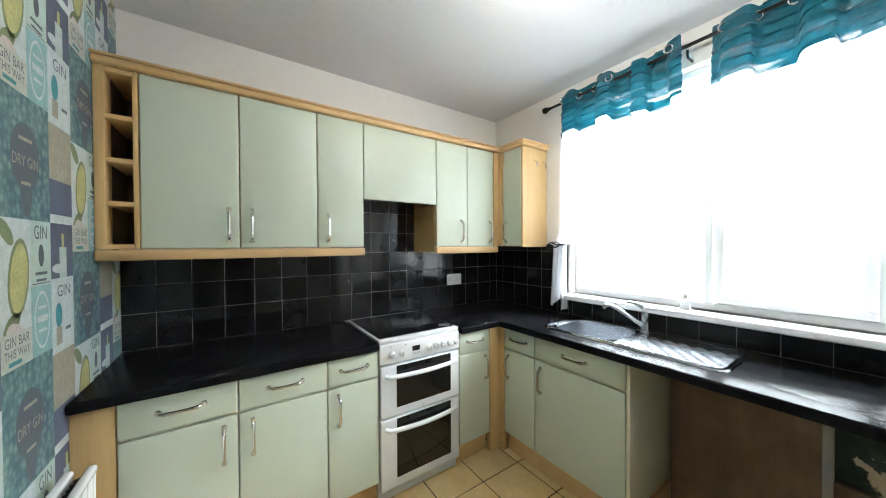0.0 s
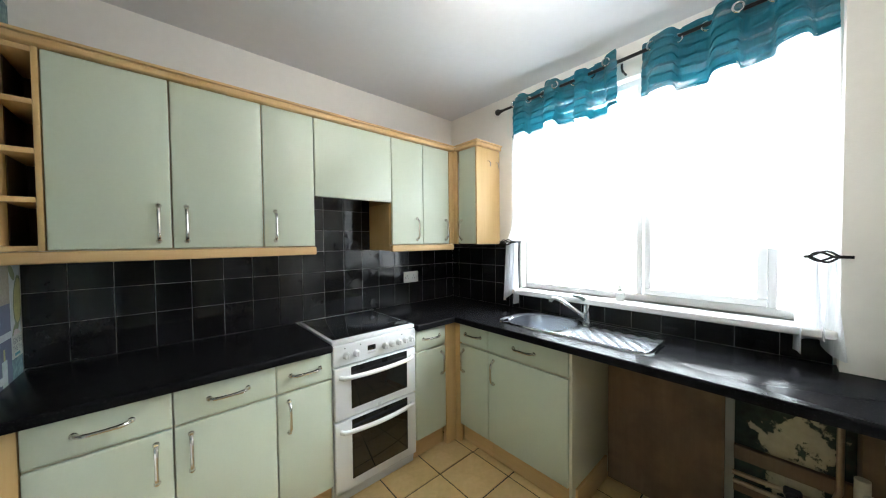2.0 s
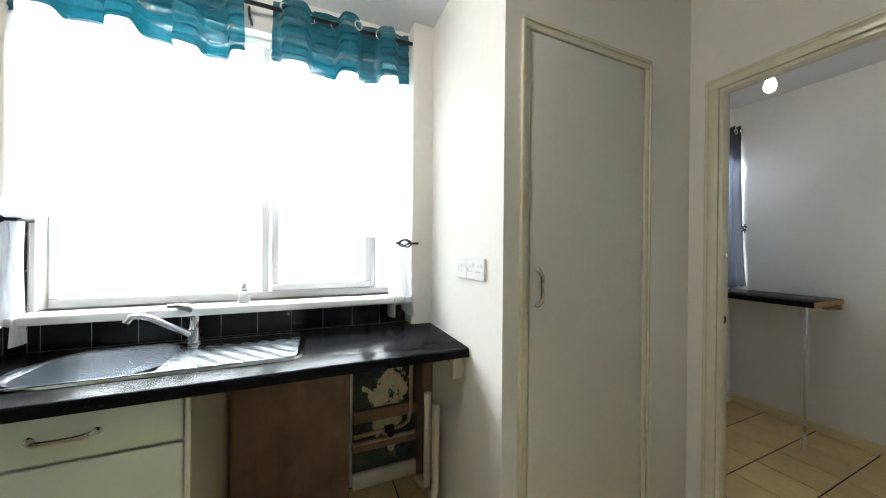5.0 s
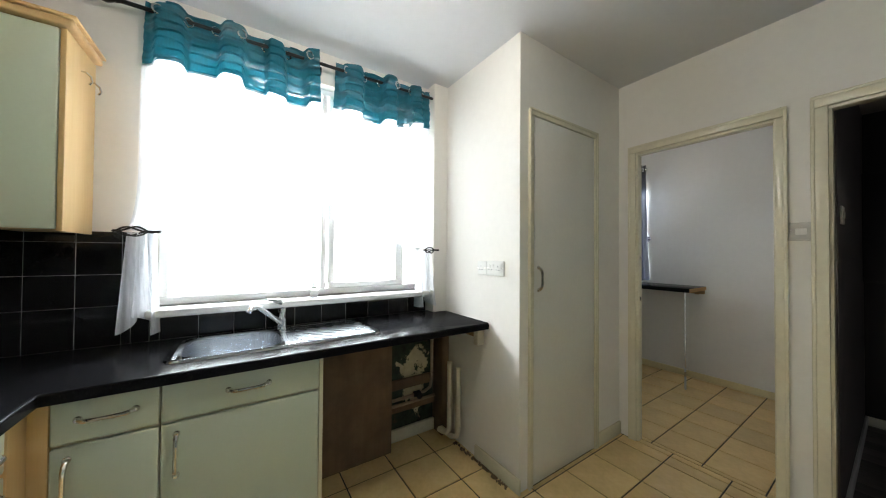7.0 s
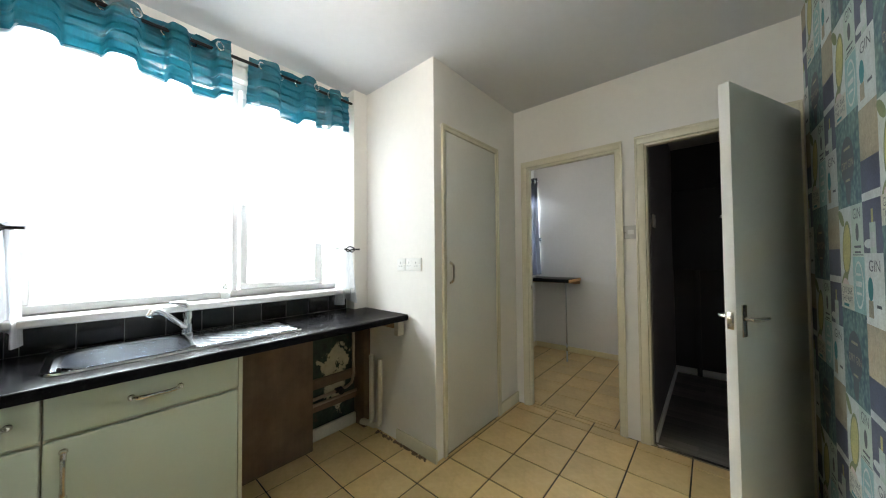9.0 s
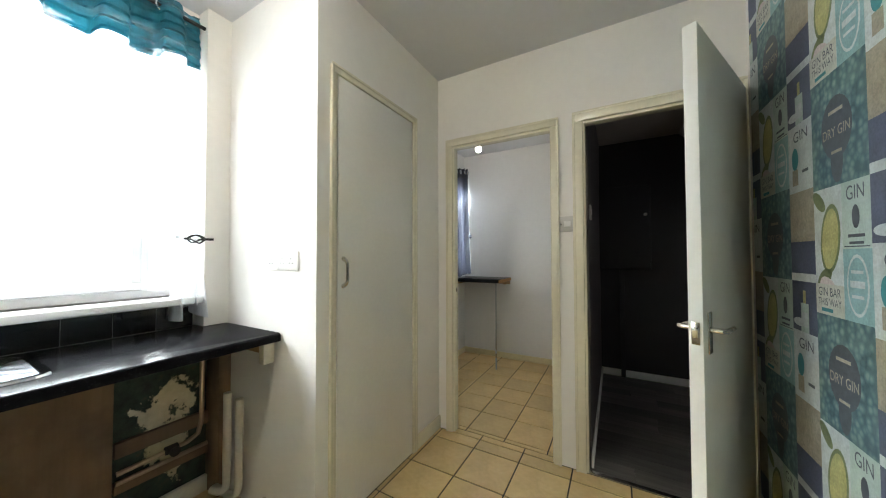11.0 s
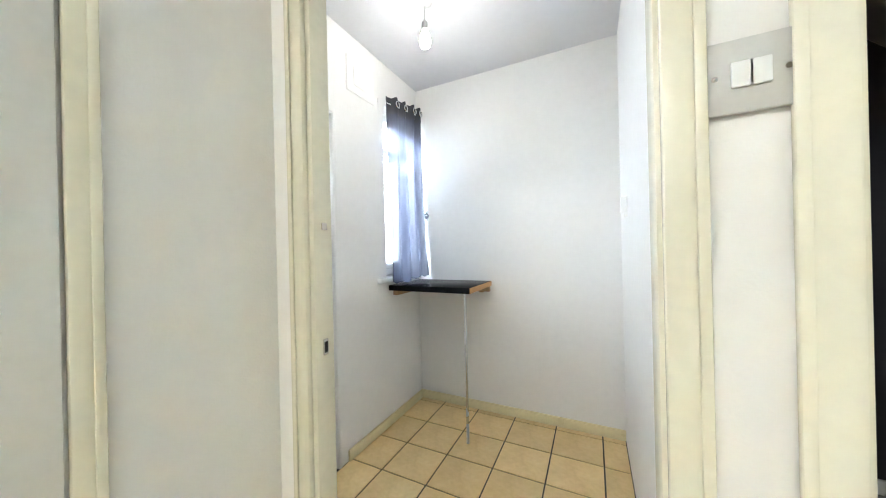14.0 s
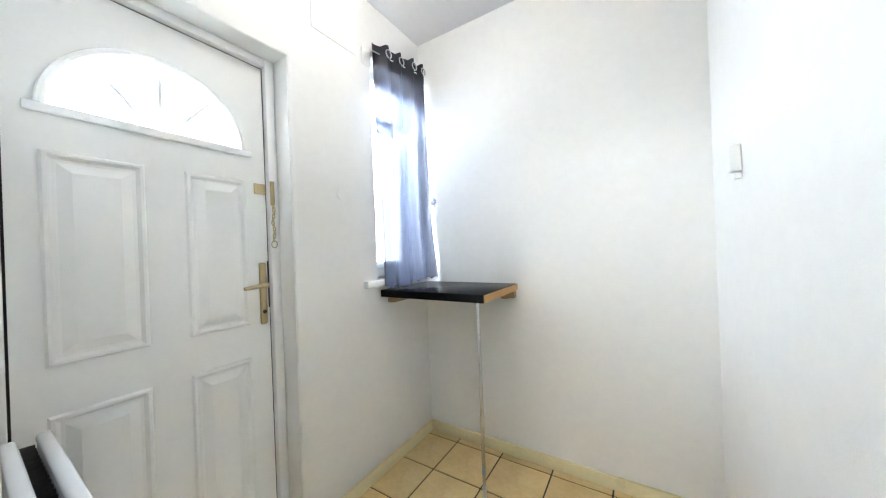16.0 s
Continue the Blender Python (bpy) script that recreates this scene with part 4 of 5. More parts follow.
def eyelet_curtain(name, x0, x1, tie_x, tie_z, low, folds, label, seed, sag):
    """A voile panel gathered to a holdback, with a deep pleated teal heading on eyelets."""
    rnd = random.Random(seed)
    ph = [rnd.uniform(0, 6) for _ in range(6)]
    t = thing(name, ((x0 + x1) / 2, PY, 1.0), label, "curtain", "kitchen curtains")

    def wave(u):
        return math.tanh(2.4 * math.sin(math.pi * (folds * (u + 0.035 * math.sin(7 * u + ph[0])) + 0.5))) + 0.3 * math.sin(9 * u + ph[0])

    def head(u, v):
        w = wave(u)
        z = PZ + 0.017 * (x0 - 0.7 + (x1 - x0) * u) + 0.035 + 0.016 * abs(w) - v * (0.300 + sag * u + 0.022 * math.sin(5 * u + ph[1]) + 0.008 * w)
        pleat = 0.013 * ((v * 6.5 + 0.2 * math.sin(9 * u + ph[2])) % 1.0) + 0.005 * math.sin(37 * u + 13 * v + ph[2])
        x = x0 + (x1 - x0) * u + 0.012 * math.sin(2 * math.pi * folds * u) * v + 0.02 * (u - 0.5) * v
        return Vector((x, PY + 0.028 * w * (1 + 0.3 * v) - pleat, z))
    hd_ = part("heading", grid(head, 110, 66), TEAL, t, "pleated sheer teal heading", 80)

    def body(u, v):
        top = head(u, 1.0)
        s = v ** 7
        tx_ = tie_x + (u - 0.5) * 0.11
        mid = 1 if tie_x < 1.5 else -1
        x = top.x * (1 - s) + tx_ * s + mid * 0.075 * (u if mid > 0 else 1 - u) * math.sin(math.pi * min(1, 1.25 * v))
        z = top.z + 0.012 + (tie_z - top.z) * v - 0.05 * math.sin(math.pi * v) * abs(tx_ - top.x)
        w = wave(u)
        y = PY + 0.030 * w * (1 - 0.5 * v) + 0.010 * math.sin(23 * u + 4 * v + ph[3]) - 0.005 * s
        return Vector((x, y, z))
    part("drape", grid(body, 110, 40), VOILE, t, "white voile swept to the holdback", 80)

    def tail(u, v):
        b = body(u, 1.0)
        f = 1 + 0.35 * v
        x = tie_x + (b.x - tie_x) * f + 0.018 * math.sin(15 * u + ph[4]) * v
        y = b.y + 0.030 * math.sin(19 * u + ph[5]) * v - 0.01 * v
        return Vector((x, y, tie_z + (low - tie_z) * v * (1 + 0.10 * math.sin(7 * u + ph[0]))))
    part("tail", grid(tail, 80, 24), VOILE, t, "white voile hanging below the holdback", 80)
    k = 0
    for i in range(folds):
        u = (i + 0.5) / folds + (0.5 / folds if i % 2 else 0) * 0
        p = head(u, 0.0)
        dy = wave(u)
        c = head(u, 0.16) + Vector((0, 0.010, 0))
        pts = [c + Vector((0.018 * math.cos(a), -0.016 + 0.006 * math.cos(a), 0.021 * math.sin(a))) for a in (2 * math.pi * q / 18 for q in range(18))]
        part("eyelet", tube(pts, 0.0045, 6, closed=True), CHROME, hd_, "silver eyelet ring")
    return t


eyelet_curtain("curtain", 0.735, 1.49, 0.745, 1.395, 0.98, 7, "white voile curtain with teal heading, tied at the side", 3, 0.0)
eyelet_curtain("curtain", 1.600, 2.27, 2.235, 1.335, 0.965, 6, "white voile curtain with teal heading beside the pillar", 8, -0.02)


def holdback(x, z, y0, wide):
    t = thing("curtain_holdback", (x, y0, z), "black iron twisted cage holdback", "holdback", "curtain holdbacks")
    yy = y0 - 0.118
    part("stem", tube([(x, y0, z), (x, yy, z), (x + wide * 0.25, yy - 0.01, z)], 0.006, 8), IRON, t)
    for k in range(4):
        a = k * math.pi / 2
        pts = []
        for i in range(15):
            s = i / 14
            r = 0.025 * math.sin(math.pi * s)
            aa = a + 1.8 * s
            pts.append((x - wide * 0.62 + wide * 0.62 * s, yy + r * math.cos(aa), z + r * math.sin(aa)))
        part("cage_bar", tube(pts, 0.004, 6), IRON, t)
    part("tip", lathe((x - wide * 0.62, yy, z), (-1, 0, 0), [(0, 0.005), (0.006, 0.007), (0.012, 0.001)], 8), IRON, t)
    return t


holdback(0.775, 1.40, YN, 0.17)
holdback(2.285, 1.335, YN, 0.13)

bt = thing("soap_bottle", (1.49, YN - 0.02, WZ0), "small clear bottle on the window sill", "bottle")
part("bottle_body", lathe((1.49, YN - 0.04, WZ0 + 0.0005), UP, [(0, 0.022), (0.004, 0.024), (0.055, 0.024), (0.068, 0.012), (0.075, 0.010)], 16), GLASS, bt)
part("pump", lathe((1.49, YN - 0.04, WZ0 + 0.0755), UP, [(0, 0.011), (0.014, 0.011), (0.016, 0.004), (0.035, 0.004), (0.036, 0.01), (0.042, 0.009), (0.043, 0)], 12), PLAST, bt)

crumbs = bmesh.new()
crng = random.Random(31)
for k in range(70):
    yy = crng.uniform(-0.80, -0.30)
    w, h, d = crng.uniform(0.004, 0.016), crng.uniform(0.002, 0.010), crng.uniform(0.004, 0.012)
    x = CX - 0.017 - crng.uniform(0.0, 0.020) * (1 if k % 3 else 0.3)
    poly([(x - d, yy - w, 0), (x, yy - w * 0.7, 0), (x + d * 0.4, yy + w, 0), (x - d * 0.8, yy + w * 0.6, 0)], (0.002, 0.001, h), crumbs)
structure("plaster_crumbs", crumbs, BROWN, "dark crumbled plaster along the cupboard foot", "rubble")

# ---- lamps ----
cl = thing("ceiling_light", (1.5, -1.12, ZC), "round white kitchen ceiling light, lit", "ceiling light")
part("base", lathe((1.5, -1.12, ZC - 0.001), (0, 0, -1), [(0, 0.05), (0.02, 0.05), (0.03, 0.03), (0.05, 0.02)], 20), PLAST, cl)
dm = bmesh.new()
lathe((1.5, -1.12, ZC - 0.052), (0, 0, -1), [(0, 0.02), (0.02, 0.028), (0.05, 0.03), (0.07, 0.02), (0.075, 0)], 16, dm)
lm = part("bulb", dm, LAMPON, cl)
lm.visible_shadow = False
pd = thing("pendant_light", (4.4, -0.80, ZC), "bare lit bulb on a short white flex", "pendant light")
part("ceiling_rose", lathe((4.4, -0.80, ZC - 0.001), (0, 0, -1), [(0, 0.045), (0.008, 0.045), (0.022, 0.025), (0.026, 0.006)], 20), PLAST, pd)
part("flex", tube([(4.4, -0.80, ZC - 0.025), (4.4, -0.80, ZC - 0.115)], 0.003, 6), PLAST, pd)
part("holder", lathe((4.4, -0.80, ZC - 0.110), (0, 0, -1), [(0, 0.006), (0.008, 0.015), (0.04, 0.017), (0.045, 0.019), (0.05, 0.015)], 14), PLAST, pd)
bb = part("bulb", lathe((4.4, -0.80, ZC - 0.160), (0, 0, -1), [(0, 0.014), (0.015, 0.019), (0.045, 0.029), (0.065, 0.030), (0.085, 0.022), (0.094, 0.008), (0.096, 0)], 18), LAMPON, pd, "glowing bulb")
bb.visible_shadow = False

# ---- front door ----
FY0, FY1 = LY1 + 0.11, LY1 + 0.155      # door leaf
fd = thing("door_3", (3.9, FY0, 0), "white moulded front door with a sunburst fanlight", "front door", "", "structure")
fx0, fx1, fz1 = FD[0] + 0.045, FD[1] - 0.045, FD[2] - 0.04
part("door_frame", boxes([(FD[0], fx0 - 0.006, FY0 - 0.02, FY1 + 0.02, 0, FD[2]), (fx1 + 0.006, FD[1], FY0 - 0.02, FY1 + 0.02, 0, FD[2]), (fx0 - 0.006, fx1 + 0.006, FY0 - 0.02, FY1 + 0.02, fz1 + 0.006, FD[2])], 0.006), UPVC, fd)
ax0, ax1, az0, az1 = 3.635, 4.122, 1.612, 1.838   # fanlight


def arch(x):
    s = (x - (ax0 + ax1) / 2) / ((ax1 - ax0) / 2)
    return az0 + (az1 - az0) * math.sqrt(max(0, 1 - s * s))


lb = boxes([(fx0, fx1, FY0, FY1, 0.02, az0), (fx0, ax0, FY0, FY1, az0, fz1), (ax1, fx1, FY0, FY1, az0, fz1)])
NA = 28
for i in range(NA):
    a, b = ax0 + (ax1 - ax0) * i / NA, ax0 + (ax1 - ax0) * (i + 1) / NA
    poly([(a, FY0, arch(a)), (b, FY0, arch(b)), (b, FY0, fz1), (a, FY0, fz1)], (0, FY1 - FY0, 0), lb)
dleaf = part("leaf", lb, DOORUP, fd, "", 0)
part("seal", boxes([(fx0 - 0.006, fx0, FY0 + 0.006, FY0 + 0.03, 0.02, fz1), (fx1, fx1 + 0.006, FY0 + 0.006, FY0 + 0.03, 0.02, fz1), (fx0 - 0.006, fx1 + 0.006, FY0 + 0.006, FY0 + 0.03, fz1, fz1 + 0.006)]), DARKGAP, fd, "black rubber door seal")
pn = part("pane", poly([(ax0 + (ax1 - ax0) * i / NA, FY0 + 0.02, arch(ax0 + (ax1 - ax0) * i / NA)) for i in range(NA + 1)], (0, 0.006, 0)), GLASS, dleaf, "bright half-round glazing")
pn.visible_shadow = False
rimpts = [(ax0 + (ax1 - ax0) * (0.5 - 0.5 * math.cos(math.pi * i / 40)), FY0 - 0.004, arch(ax0 + (ax1 - ax0) * (0.5 - 0.5 * math.cos(math.pi * i / 40)))) for i in range(41)]
part("moulding", tube(rimpts, 0.011, 8), UPVC, dleaf)
part("moulding", bx(ax0 - 0.03, ax1 + 0.03, FY0 - 0.012, FY0 + 0.001, az0 - 0.025, az0 + 0.002, 0.006, 3), UPVC, dleaf)
acx = (ax0 + ax1) / 2
for k in range(1, 4):
    a = math.pi * k / 4
    part("glazing_bar", tube([(acx + 0.075 * math.cos(a), FY0 + 0.008, az0 + 0.05 * math.sin(a)), (acx + 0.23 * math.cos(a), FY0 + 0.008, az0 + 0.237 * math.sin(a))], 0.0075, 6), UPVC, dleaf)
part("glazing_bar", tube([(acx + 0.075 * math.cos(math.pi * i / 12), FY0 + 0.008, az0 + 0.055 * math.sin(math.pi * i / 12)) for i in range(13)], 0.0075, 6), UPVC, dleaf)


def raised_panel(x0, x1, z0, z1):
    bm = bmesh.new()
    loft_rows = []
    for inset, dep in ((0.0, 0.001), (0.006, -0.009), (0.013, -0.009), (0.022, -0.0008), (0.030, -0.0008), (0.056, -0.011)):
        loft_rows.append([Vector(p) for p in ((x0 + inset, FY0 + dep, z0 + inset), (x1 - inset, FY0 + dep, z0 + inset), (x1 - inset, FY0 + dep, z1 - inset), (x0 + inset, FY0 + dep, z1 - inset))])
    vs = [[bm.verts.new(p) for p in r] for r in loft_rows]
    for A, B in zip(vs, vs[1:]):
        for k in range(4):
            bm.faces.new((A[k], A[(k + 1) % 4], B[(k + 1) % 4], B[k]))
    bm.faces.new(vs[-1])
    bmesh.ops.recalc_face_normals(bm, faces=bm.faces)
    return part("moulded_panel", bm, DOORUP, dleaf, "", 15)


for a, b in ((3.628, 3.834), (3.933, 4.128)):
    raised_panel(a, b, 0.922, 1.492)
    raised_panel(a, b, 0.14, 0.795)
hp = part("handle_plate", bx(4.166, 4.193, FY0 - 0.010, FY0 - 0.0005, 0.915, 1.165, 0.008, 3), BRASS, dleaf, "aged brass handle plate")
part("lever", tube([(4.18, FY0 - 0.008, 1.075), (4.18, FY0 - 0.045, 1.075), (4.173, FY0 - 0.055, 1.075), (4.15, FY0 - 0.058, 1.075), (4.085, FY0 - 0.056, 1.070)], [0.010, 0.009, 0.009, 0.009, 0.007], 10), BRASS, hp, "brass lever handle")
part("keyhole", lathe((4.18, FY0 - 0.0102, 0.965), (0, -1, 0), [(0, 0.008), (0.002, 0.008), (0.0021, 0)], 12), DARKGAP, hp)
part("lock_strip", bx(fx1 - 0.004, fx1 + 0.001, FY0 - 0.004, FY0 + 0.02, 0.98, 1.17), DARKGAP, dleaf)
ch = thing("door_chain", (4.2, FY0, 1.47), "brass security chain hanging on the front door", "door chain")
part("chain_plate", bx(4.158, 4.203, FY0 - 0.008, FY0 - 0.0005, 1.445, 1.488, 0.003), BRASS, ch)
part("chain_slot", bx(4.212, 4.226, FY0 - 0.034, FY0 - 0.021, 1.40, 1.50, 0.003), BRASS, ch)
for i in range(11):
    z = 1.395 - i * 0.0135
    c = Vector((4.219 + 0.003 * math.sin(i), FY0 - 0.030, z))
    ax = Vector((1, 0, 0)) if i % 2 else Vector((0, 1, 0))
    part("link", tube([c + ax * (0.0055 * math.cos(a)) + UP * (0.012 * math.sin(a)) for a in (2 * math.pi * q / 10 for q in range(10))], 0.0018, 5, closed=True), BRASS, ch)
part("end_ring", tube([Vector((4.219, FY0 - 0.030, 1.238)) + Vector((0.012 * math.cos(a), 0, 0.014 * math.sin(a))) for a in (2 * math.pi * q / 14 for q in range(14))], 0.002, 5, closed=True), BRASS, ch)
structure("door_threshold", bx(FD[0], FD[1], LY1 + 0.02, FY1 + 0.02, 0.002, 0.022, 0.004), NICKEL, "worn metal threshold strip of the front door", "threshold")
structure("trim_front_door", boxes([(FD[1] + 0.004, FD[1] + 0.022, LY1 - 0.004, LY1 - 0.0002, 0, FD[2] + 0.015), (FD[0], FD[1] + 0.004, LY1 - 0.004, LY1 - 0.0002, FD[2] + 0.001, FD[2] + 0.015)], 0.001), PORCH, "cracked plaster bead round the front door", "trim")

# ---- porch window, curtain, shelf ----
pw = thing("window_2", (4.98, LY1, PW[2]), "narrow white plastic window behind a dark curtain", "window", "", "structure")
part("window_frame", rect_frame(PW[0] + 0.001, PW[1] - 0.001, PW[2] + 0.001, PW[3] - 0.001, 0.05, LY1 + 0.10, LY1 + 0.16), UPVC, pw)
part("casement", rect_frame(PW[0] + 0.052, PW[1] - 0.052, PW[2] + 0.052, 1.95, 0.04, LY1 + 0.085, LY1 + 0.14), UPVC, pw)
part("transom", bx(PW[0] + 0.052, PW[1] - 0.052, LY1 + 0.095, LY1 + 0.15, 1.955, 2.0, 0.005), UPVC, pw)
g2 = part("pane", bx(PW[0] + 0.09, PW[1] - 0.09, LY1 + 0.115, LY1 + 0.121, PW[2] + 0.09, 1.91), GLASS, pw)
g2.visible_shadow = False
structure("window_sill_2", bx(PW[0] - 0.10, PW[1] + 0.015, LY1 - 0.03, LY1 + 0.10, PW[2] - 0.036, PW[2], 0.006), UPVC, "white sill under the narrow window", "window sill")
cv = thing("curtain", (4.95, LY1 - 0.06, 1.0), "sheer charcoal eyelet curtain drawn aside on the porch window", "curtain")


def dark_curtain(u, v):
    x = 4.690 + 0.480 * u + 0.020 * v * (1 - u) + 0.010 * math.sin(4 * u + 3 * v)
    a = math.sin(2 * math.pi * 4.2 * u)
    return Vector((x, LY1 - 0.062 - 0.055 * v * v * u + 0.020 * a * (1 - 0.25 * v) + 0.006 * math.sin(17 * u + 5 * v), 2.285 + 0.085 * u + 0.012 * abs(a) - v * (1.285 + 0.085 * u + 0.012 * math.sin(6 * u))))


dc = part("drape", grid(dark_curtain, 120, 40), GREYV, cv, "", 80)
part("heading_band", grid(lambda u, v: dark_curtain(u, v * 0.085) + Vector((0, -0.0035, 0)), 120, 6), BANDV, cv, "denser stitched heading band", 80)
for k in range(4):
    u = (k + 0.75) / 4.2
    c = dark_curtain(u, 0.040) + Vector((0, -0.009, 0))
    part("eyelet", tube([c + Vector((0.020 * math.cos(a), 0, 0.021 * math.sin(a))) for a in (2 * math.pi * q / 16 for q in range(16))], 0.0045, 6, closed=True), CHROME, dc)
tagged(part("curtain_wire", tube([(4.69, LY1 - 0.055, 2.245), (5.187, LY1 - 0.055, 2.325)], 0.003, 6), UPVC), "thin white curtain wire", "curtain wire")
hb2 = thing("curtain_holdback", (LX, -0.33, 1.46), "small silver holdback on the porch wall", "holdback")
part("stem", tube([(LX, -0.37, 1.500), (LX - 0.035, -0.37, 1.500), (LX - 0.05, -0.375, 1.505)], 0.005, 8), CHROME, hb2)
part("knob", lathe((LX - 0.035, -0.37, 1.500), (-1, 0, 0), [(0, 0.006), (0.004, 0.026), (0.009, 0.026), (0.014, 0)], 14), CHROME, hb2)
part("cross_bar", tube([(LX - 0.03, -0.37, 1.460), (LX - 0.03, -0.37, 1.540)], 0.009, 10), CHROME, hb2)
sh = thing("shelf_table", (4.96, -0.6, 0.95), "black laminate corner shelf on a thin steel leg", "table")
part("top", bx(4.735, LX - 0.002, -0.890, LY1 - 0.012, 0.946, 0.984, 0.004, 2), TOP, sh)
part("cut_edge", bx(4.738, LX - 0.004, -0.8945, -0.8904, 0.948, 0.982), wood("raw_chipboard_edge", (0.50, 0.27, 0.09), (0.62, 0.36, 0.14), 0, 0.7, 60), sh, "raw orange chipboard edge")
part("batten", bx(LX - 0.04, LX - 0.002, -0.885, LY1 - 0.02, 0.906, 0.9455, 0.002), PINE, sh)
part("batten", bx(4.80, LX - 0.041, LY1 - 0.045, LY1 - 0.004, 0.906, 0.9455, 0.002), PINE, sh)
part("brace", poly([(LX - 0.045, -0.80, 0.945), (LX - 0.002, -0.80, 0.945), (LX - 0.002, -0.80, 0.897), (LX - 0.02, -0.80, 0.897)], (0, -0.035, 0)), PINE, sh)
part("leg", tube([(4.757, -0.850, 0.003), (4.757, -0.850, 0.945)], 0.0085, 12), STEEL, sh, "thin steel leg")

sn = thing("wall_sensor", (4.80, LY0, 1.44), "small white alarm sensor on the porch wall", "sensor")
part("case", bx(4.785, 4.82, LY0 + 0.0005, LY0 + 0.03, 1.395, 1.48, 0.006, 3), PLAST, sn)
part("mount", bx(4.79, 4.815, LY0 + 0.0005, LY0 + 0.018, 1.375, 1.394, 0.003), PLAST, sn)
ap = thing("wall_hatch", (4.49, LY1, 2.3), "painted-over access panel high on the porch wall", "access panel")
part("cover", bx(4.372, 4.625, LY1 - 0.007, LY1 - 0.0005, 2.205, 2.42, 0.002), PORCH, ap)
part("inner_panel", bx(4.43, 4.575, LY1 - 0.010, LY1 - 0.0072, 2.255, 2.37, 0.002), PORCH, ap)
tagged(part("wall_hatch", bx(4.67, 4.735, LY1 - 0.006, LY1 - 0.0005, 2.19, 2.28, 0.002), PORCH), "painted-over blanking plate beside the curtain", "access panel")
tagged(part("filled_patch", lathe((4.515, LY1 - 0.0004, 1.475), (0, -1, 0), [(0, 0.036), (0.0022, 0.036), (0.0024, 0.030), (0.0012, 0.028), (0.0013, 0)], 24), PORCH), "round painted-over filled hole in the wall", "blanking plate")

# ---- hall ----
mb = thing("meter_box", (LX, -2.12, 1.1), "black painted meter cupboard on the hall wall", "meter box")
part("case", bx(LX - 0.075, LX + 0.018, -2.315, -1.862, 1.112, 1.95, 0.004), BLACK, mb)
part("door", bx(LX - 0.087, LX - 0.0755, -2.305, -1.872, 1.122, 1.94, 0.003), BLACK, mb)
part("hook", lathe((LX - 0.0872, -2.27, 1.65), (-1, 0, 0), [(0, 0.016), (0.006, 0.016), (0.010, 0.010), (0.011, 0)], 12), PLAST, mb, "small white stick-on hook")
tagged(part("cable_trunking", bx(LX - 0.02, LX + 0.019, -2.085, -2.045, 0.004, 1.110, 0.002), BLACK), "black painted cable trunking below the meter box", "trunking")
wall_plate("light_switch", (3.66, LY0 - 0.12, 1.52), (1, 0, 0), (0, -1, 0), 0.09, 0.09, "small switch on the striped hall wall", "switch", 1, True)

# ---- printed wallpaper ----
P_BASE = surf("wallpaper_cream", (0.47, 0.47, 0.398), 0.6, var=0.20, big=30, fine=140, bump=0.25, bscale=420, bdist=0.0006)


def leafy_mat():
    m, n, l, p = tree("wallpaper_leaf_print")
    v = coords(n, l)
    vo = n.new("ShaderNodeTexVoronoi")
    vo.inputs["Scale"].default_value, vo.inputs["Randomness"].default_value = 55, 1
    l.new(v, vo.inputs["Vector"])
    a = ramp(n, l, vo.outputs["Distance"], [(0.15, (0.24, 0.34, 0.29)), (0.45, (0.10, 0.19, 0.19)), (0.7, (0.045, 0.09, 0.12))])
    b = ramp(n, l, noise_tex(n, l, v, 16, 4), [(0.4, (0.06, 0.13, 0.16)), (0.65, (0.20, 0.30, 0.26))])
    l.new(blend(n, l, 0.45, a, b), p.inputs["Base Color"])
    p.inputs["Roughness"].default_value = 0.6
    return m


P_LEAF = leafy_mat()
P_NAVY = surf("wallpaper_navy", (0.088, 0.1, 0.152), 0.6, var=0.38, big=14, fine=140, bump=0.25, bscale=420, bdist=0.0006)
P_MINT = surf("wallpaper_mint_label", (0.407, 0.506, 0.452), 0.6, var=0.22, big=20, fine=140, bump=0.25, bscale=420, bdist=0.0006)
P_TEAL = surf("wallpaper_teal_label", (0.244, 0.407, 0.416), 0.6, var=0.27, big=30, fine=140, bump=0.25, bscale=420, bdist=0.0006)
P_BEIGE = surf("wallpaper_hessian", (0.325, 0.289, 0.217), 0.7, var=0.32, big=40, fine=140, bump=0.25, bscale=420, bdist=0.0006)
P_LEMON = surf("wallpaper_lemon", (0.416, 0.389, 0.154), 0.6, var=0.37, big=25, fine=140, bump=0.25, bscale=420, bdist=0.0006)
P_RIND = surf("wallpaper_rind", (0.176, 0.216, 0.104), 0.6, var=0.32, big=25, fine=140, bump=0.25, bscale=420, bdist=0.0006)
P_INK = surf("wallpaper_ink", (0.085, 0.095, 0.115), 0.6, var=0.2)
P_DKTEAL = surf("wallpaper_dark_teal", (0.04, 0.22, 0.25), 0.6, var=0.2)
P_ROSE = surf("wallpaper_pale_petal", (0.542, 0.452, 0.425), 0.6, var=0.27, big=18, fine=140, bump=0.25, bscale=420, bdist=0.0006)
P_WHITE = surf("wallpaper_white", (0.497, 0.542, 0.533), 0.6, var=0.24, big=30, fine=140, bump=0.25, bscale=420, bdist=0.0006)
paper = thing("wallpaper", (1.7, YS, 0), "patchwork gin-bar wallpaper with bottles, lemons and labels", "wallpaper", "", "structure")
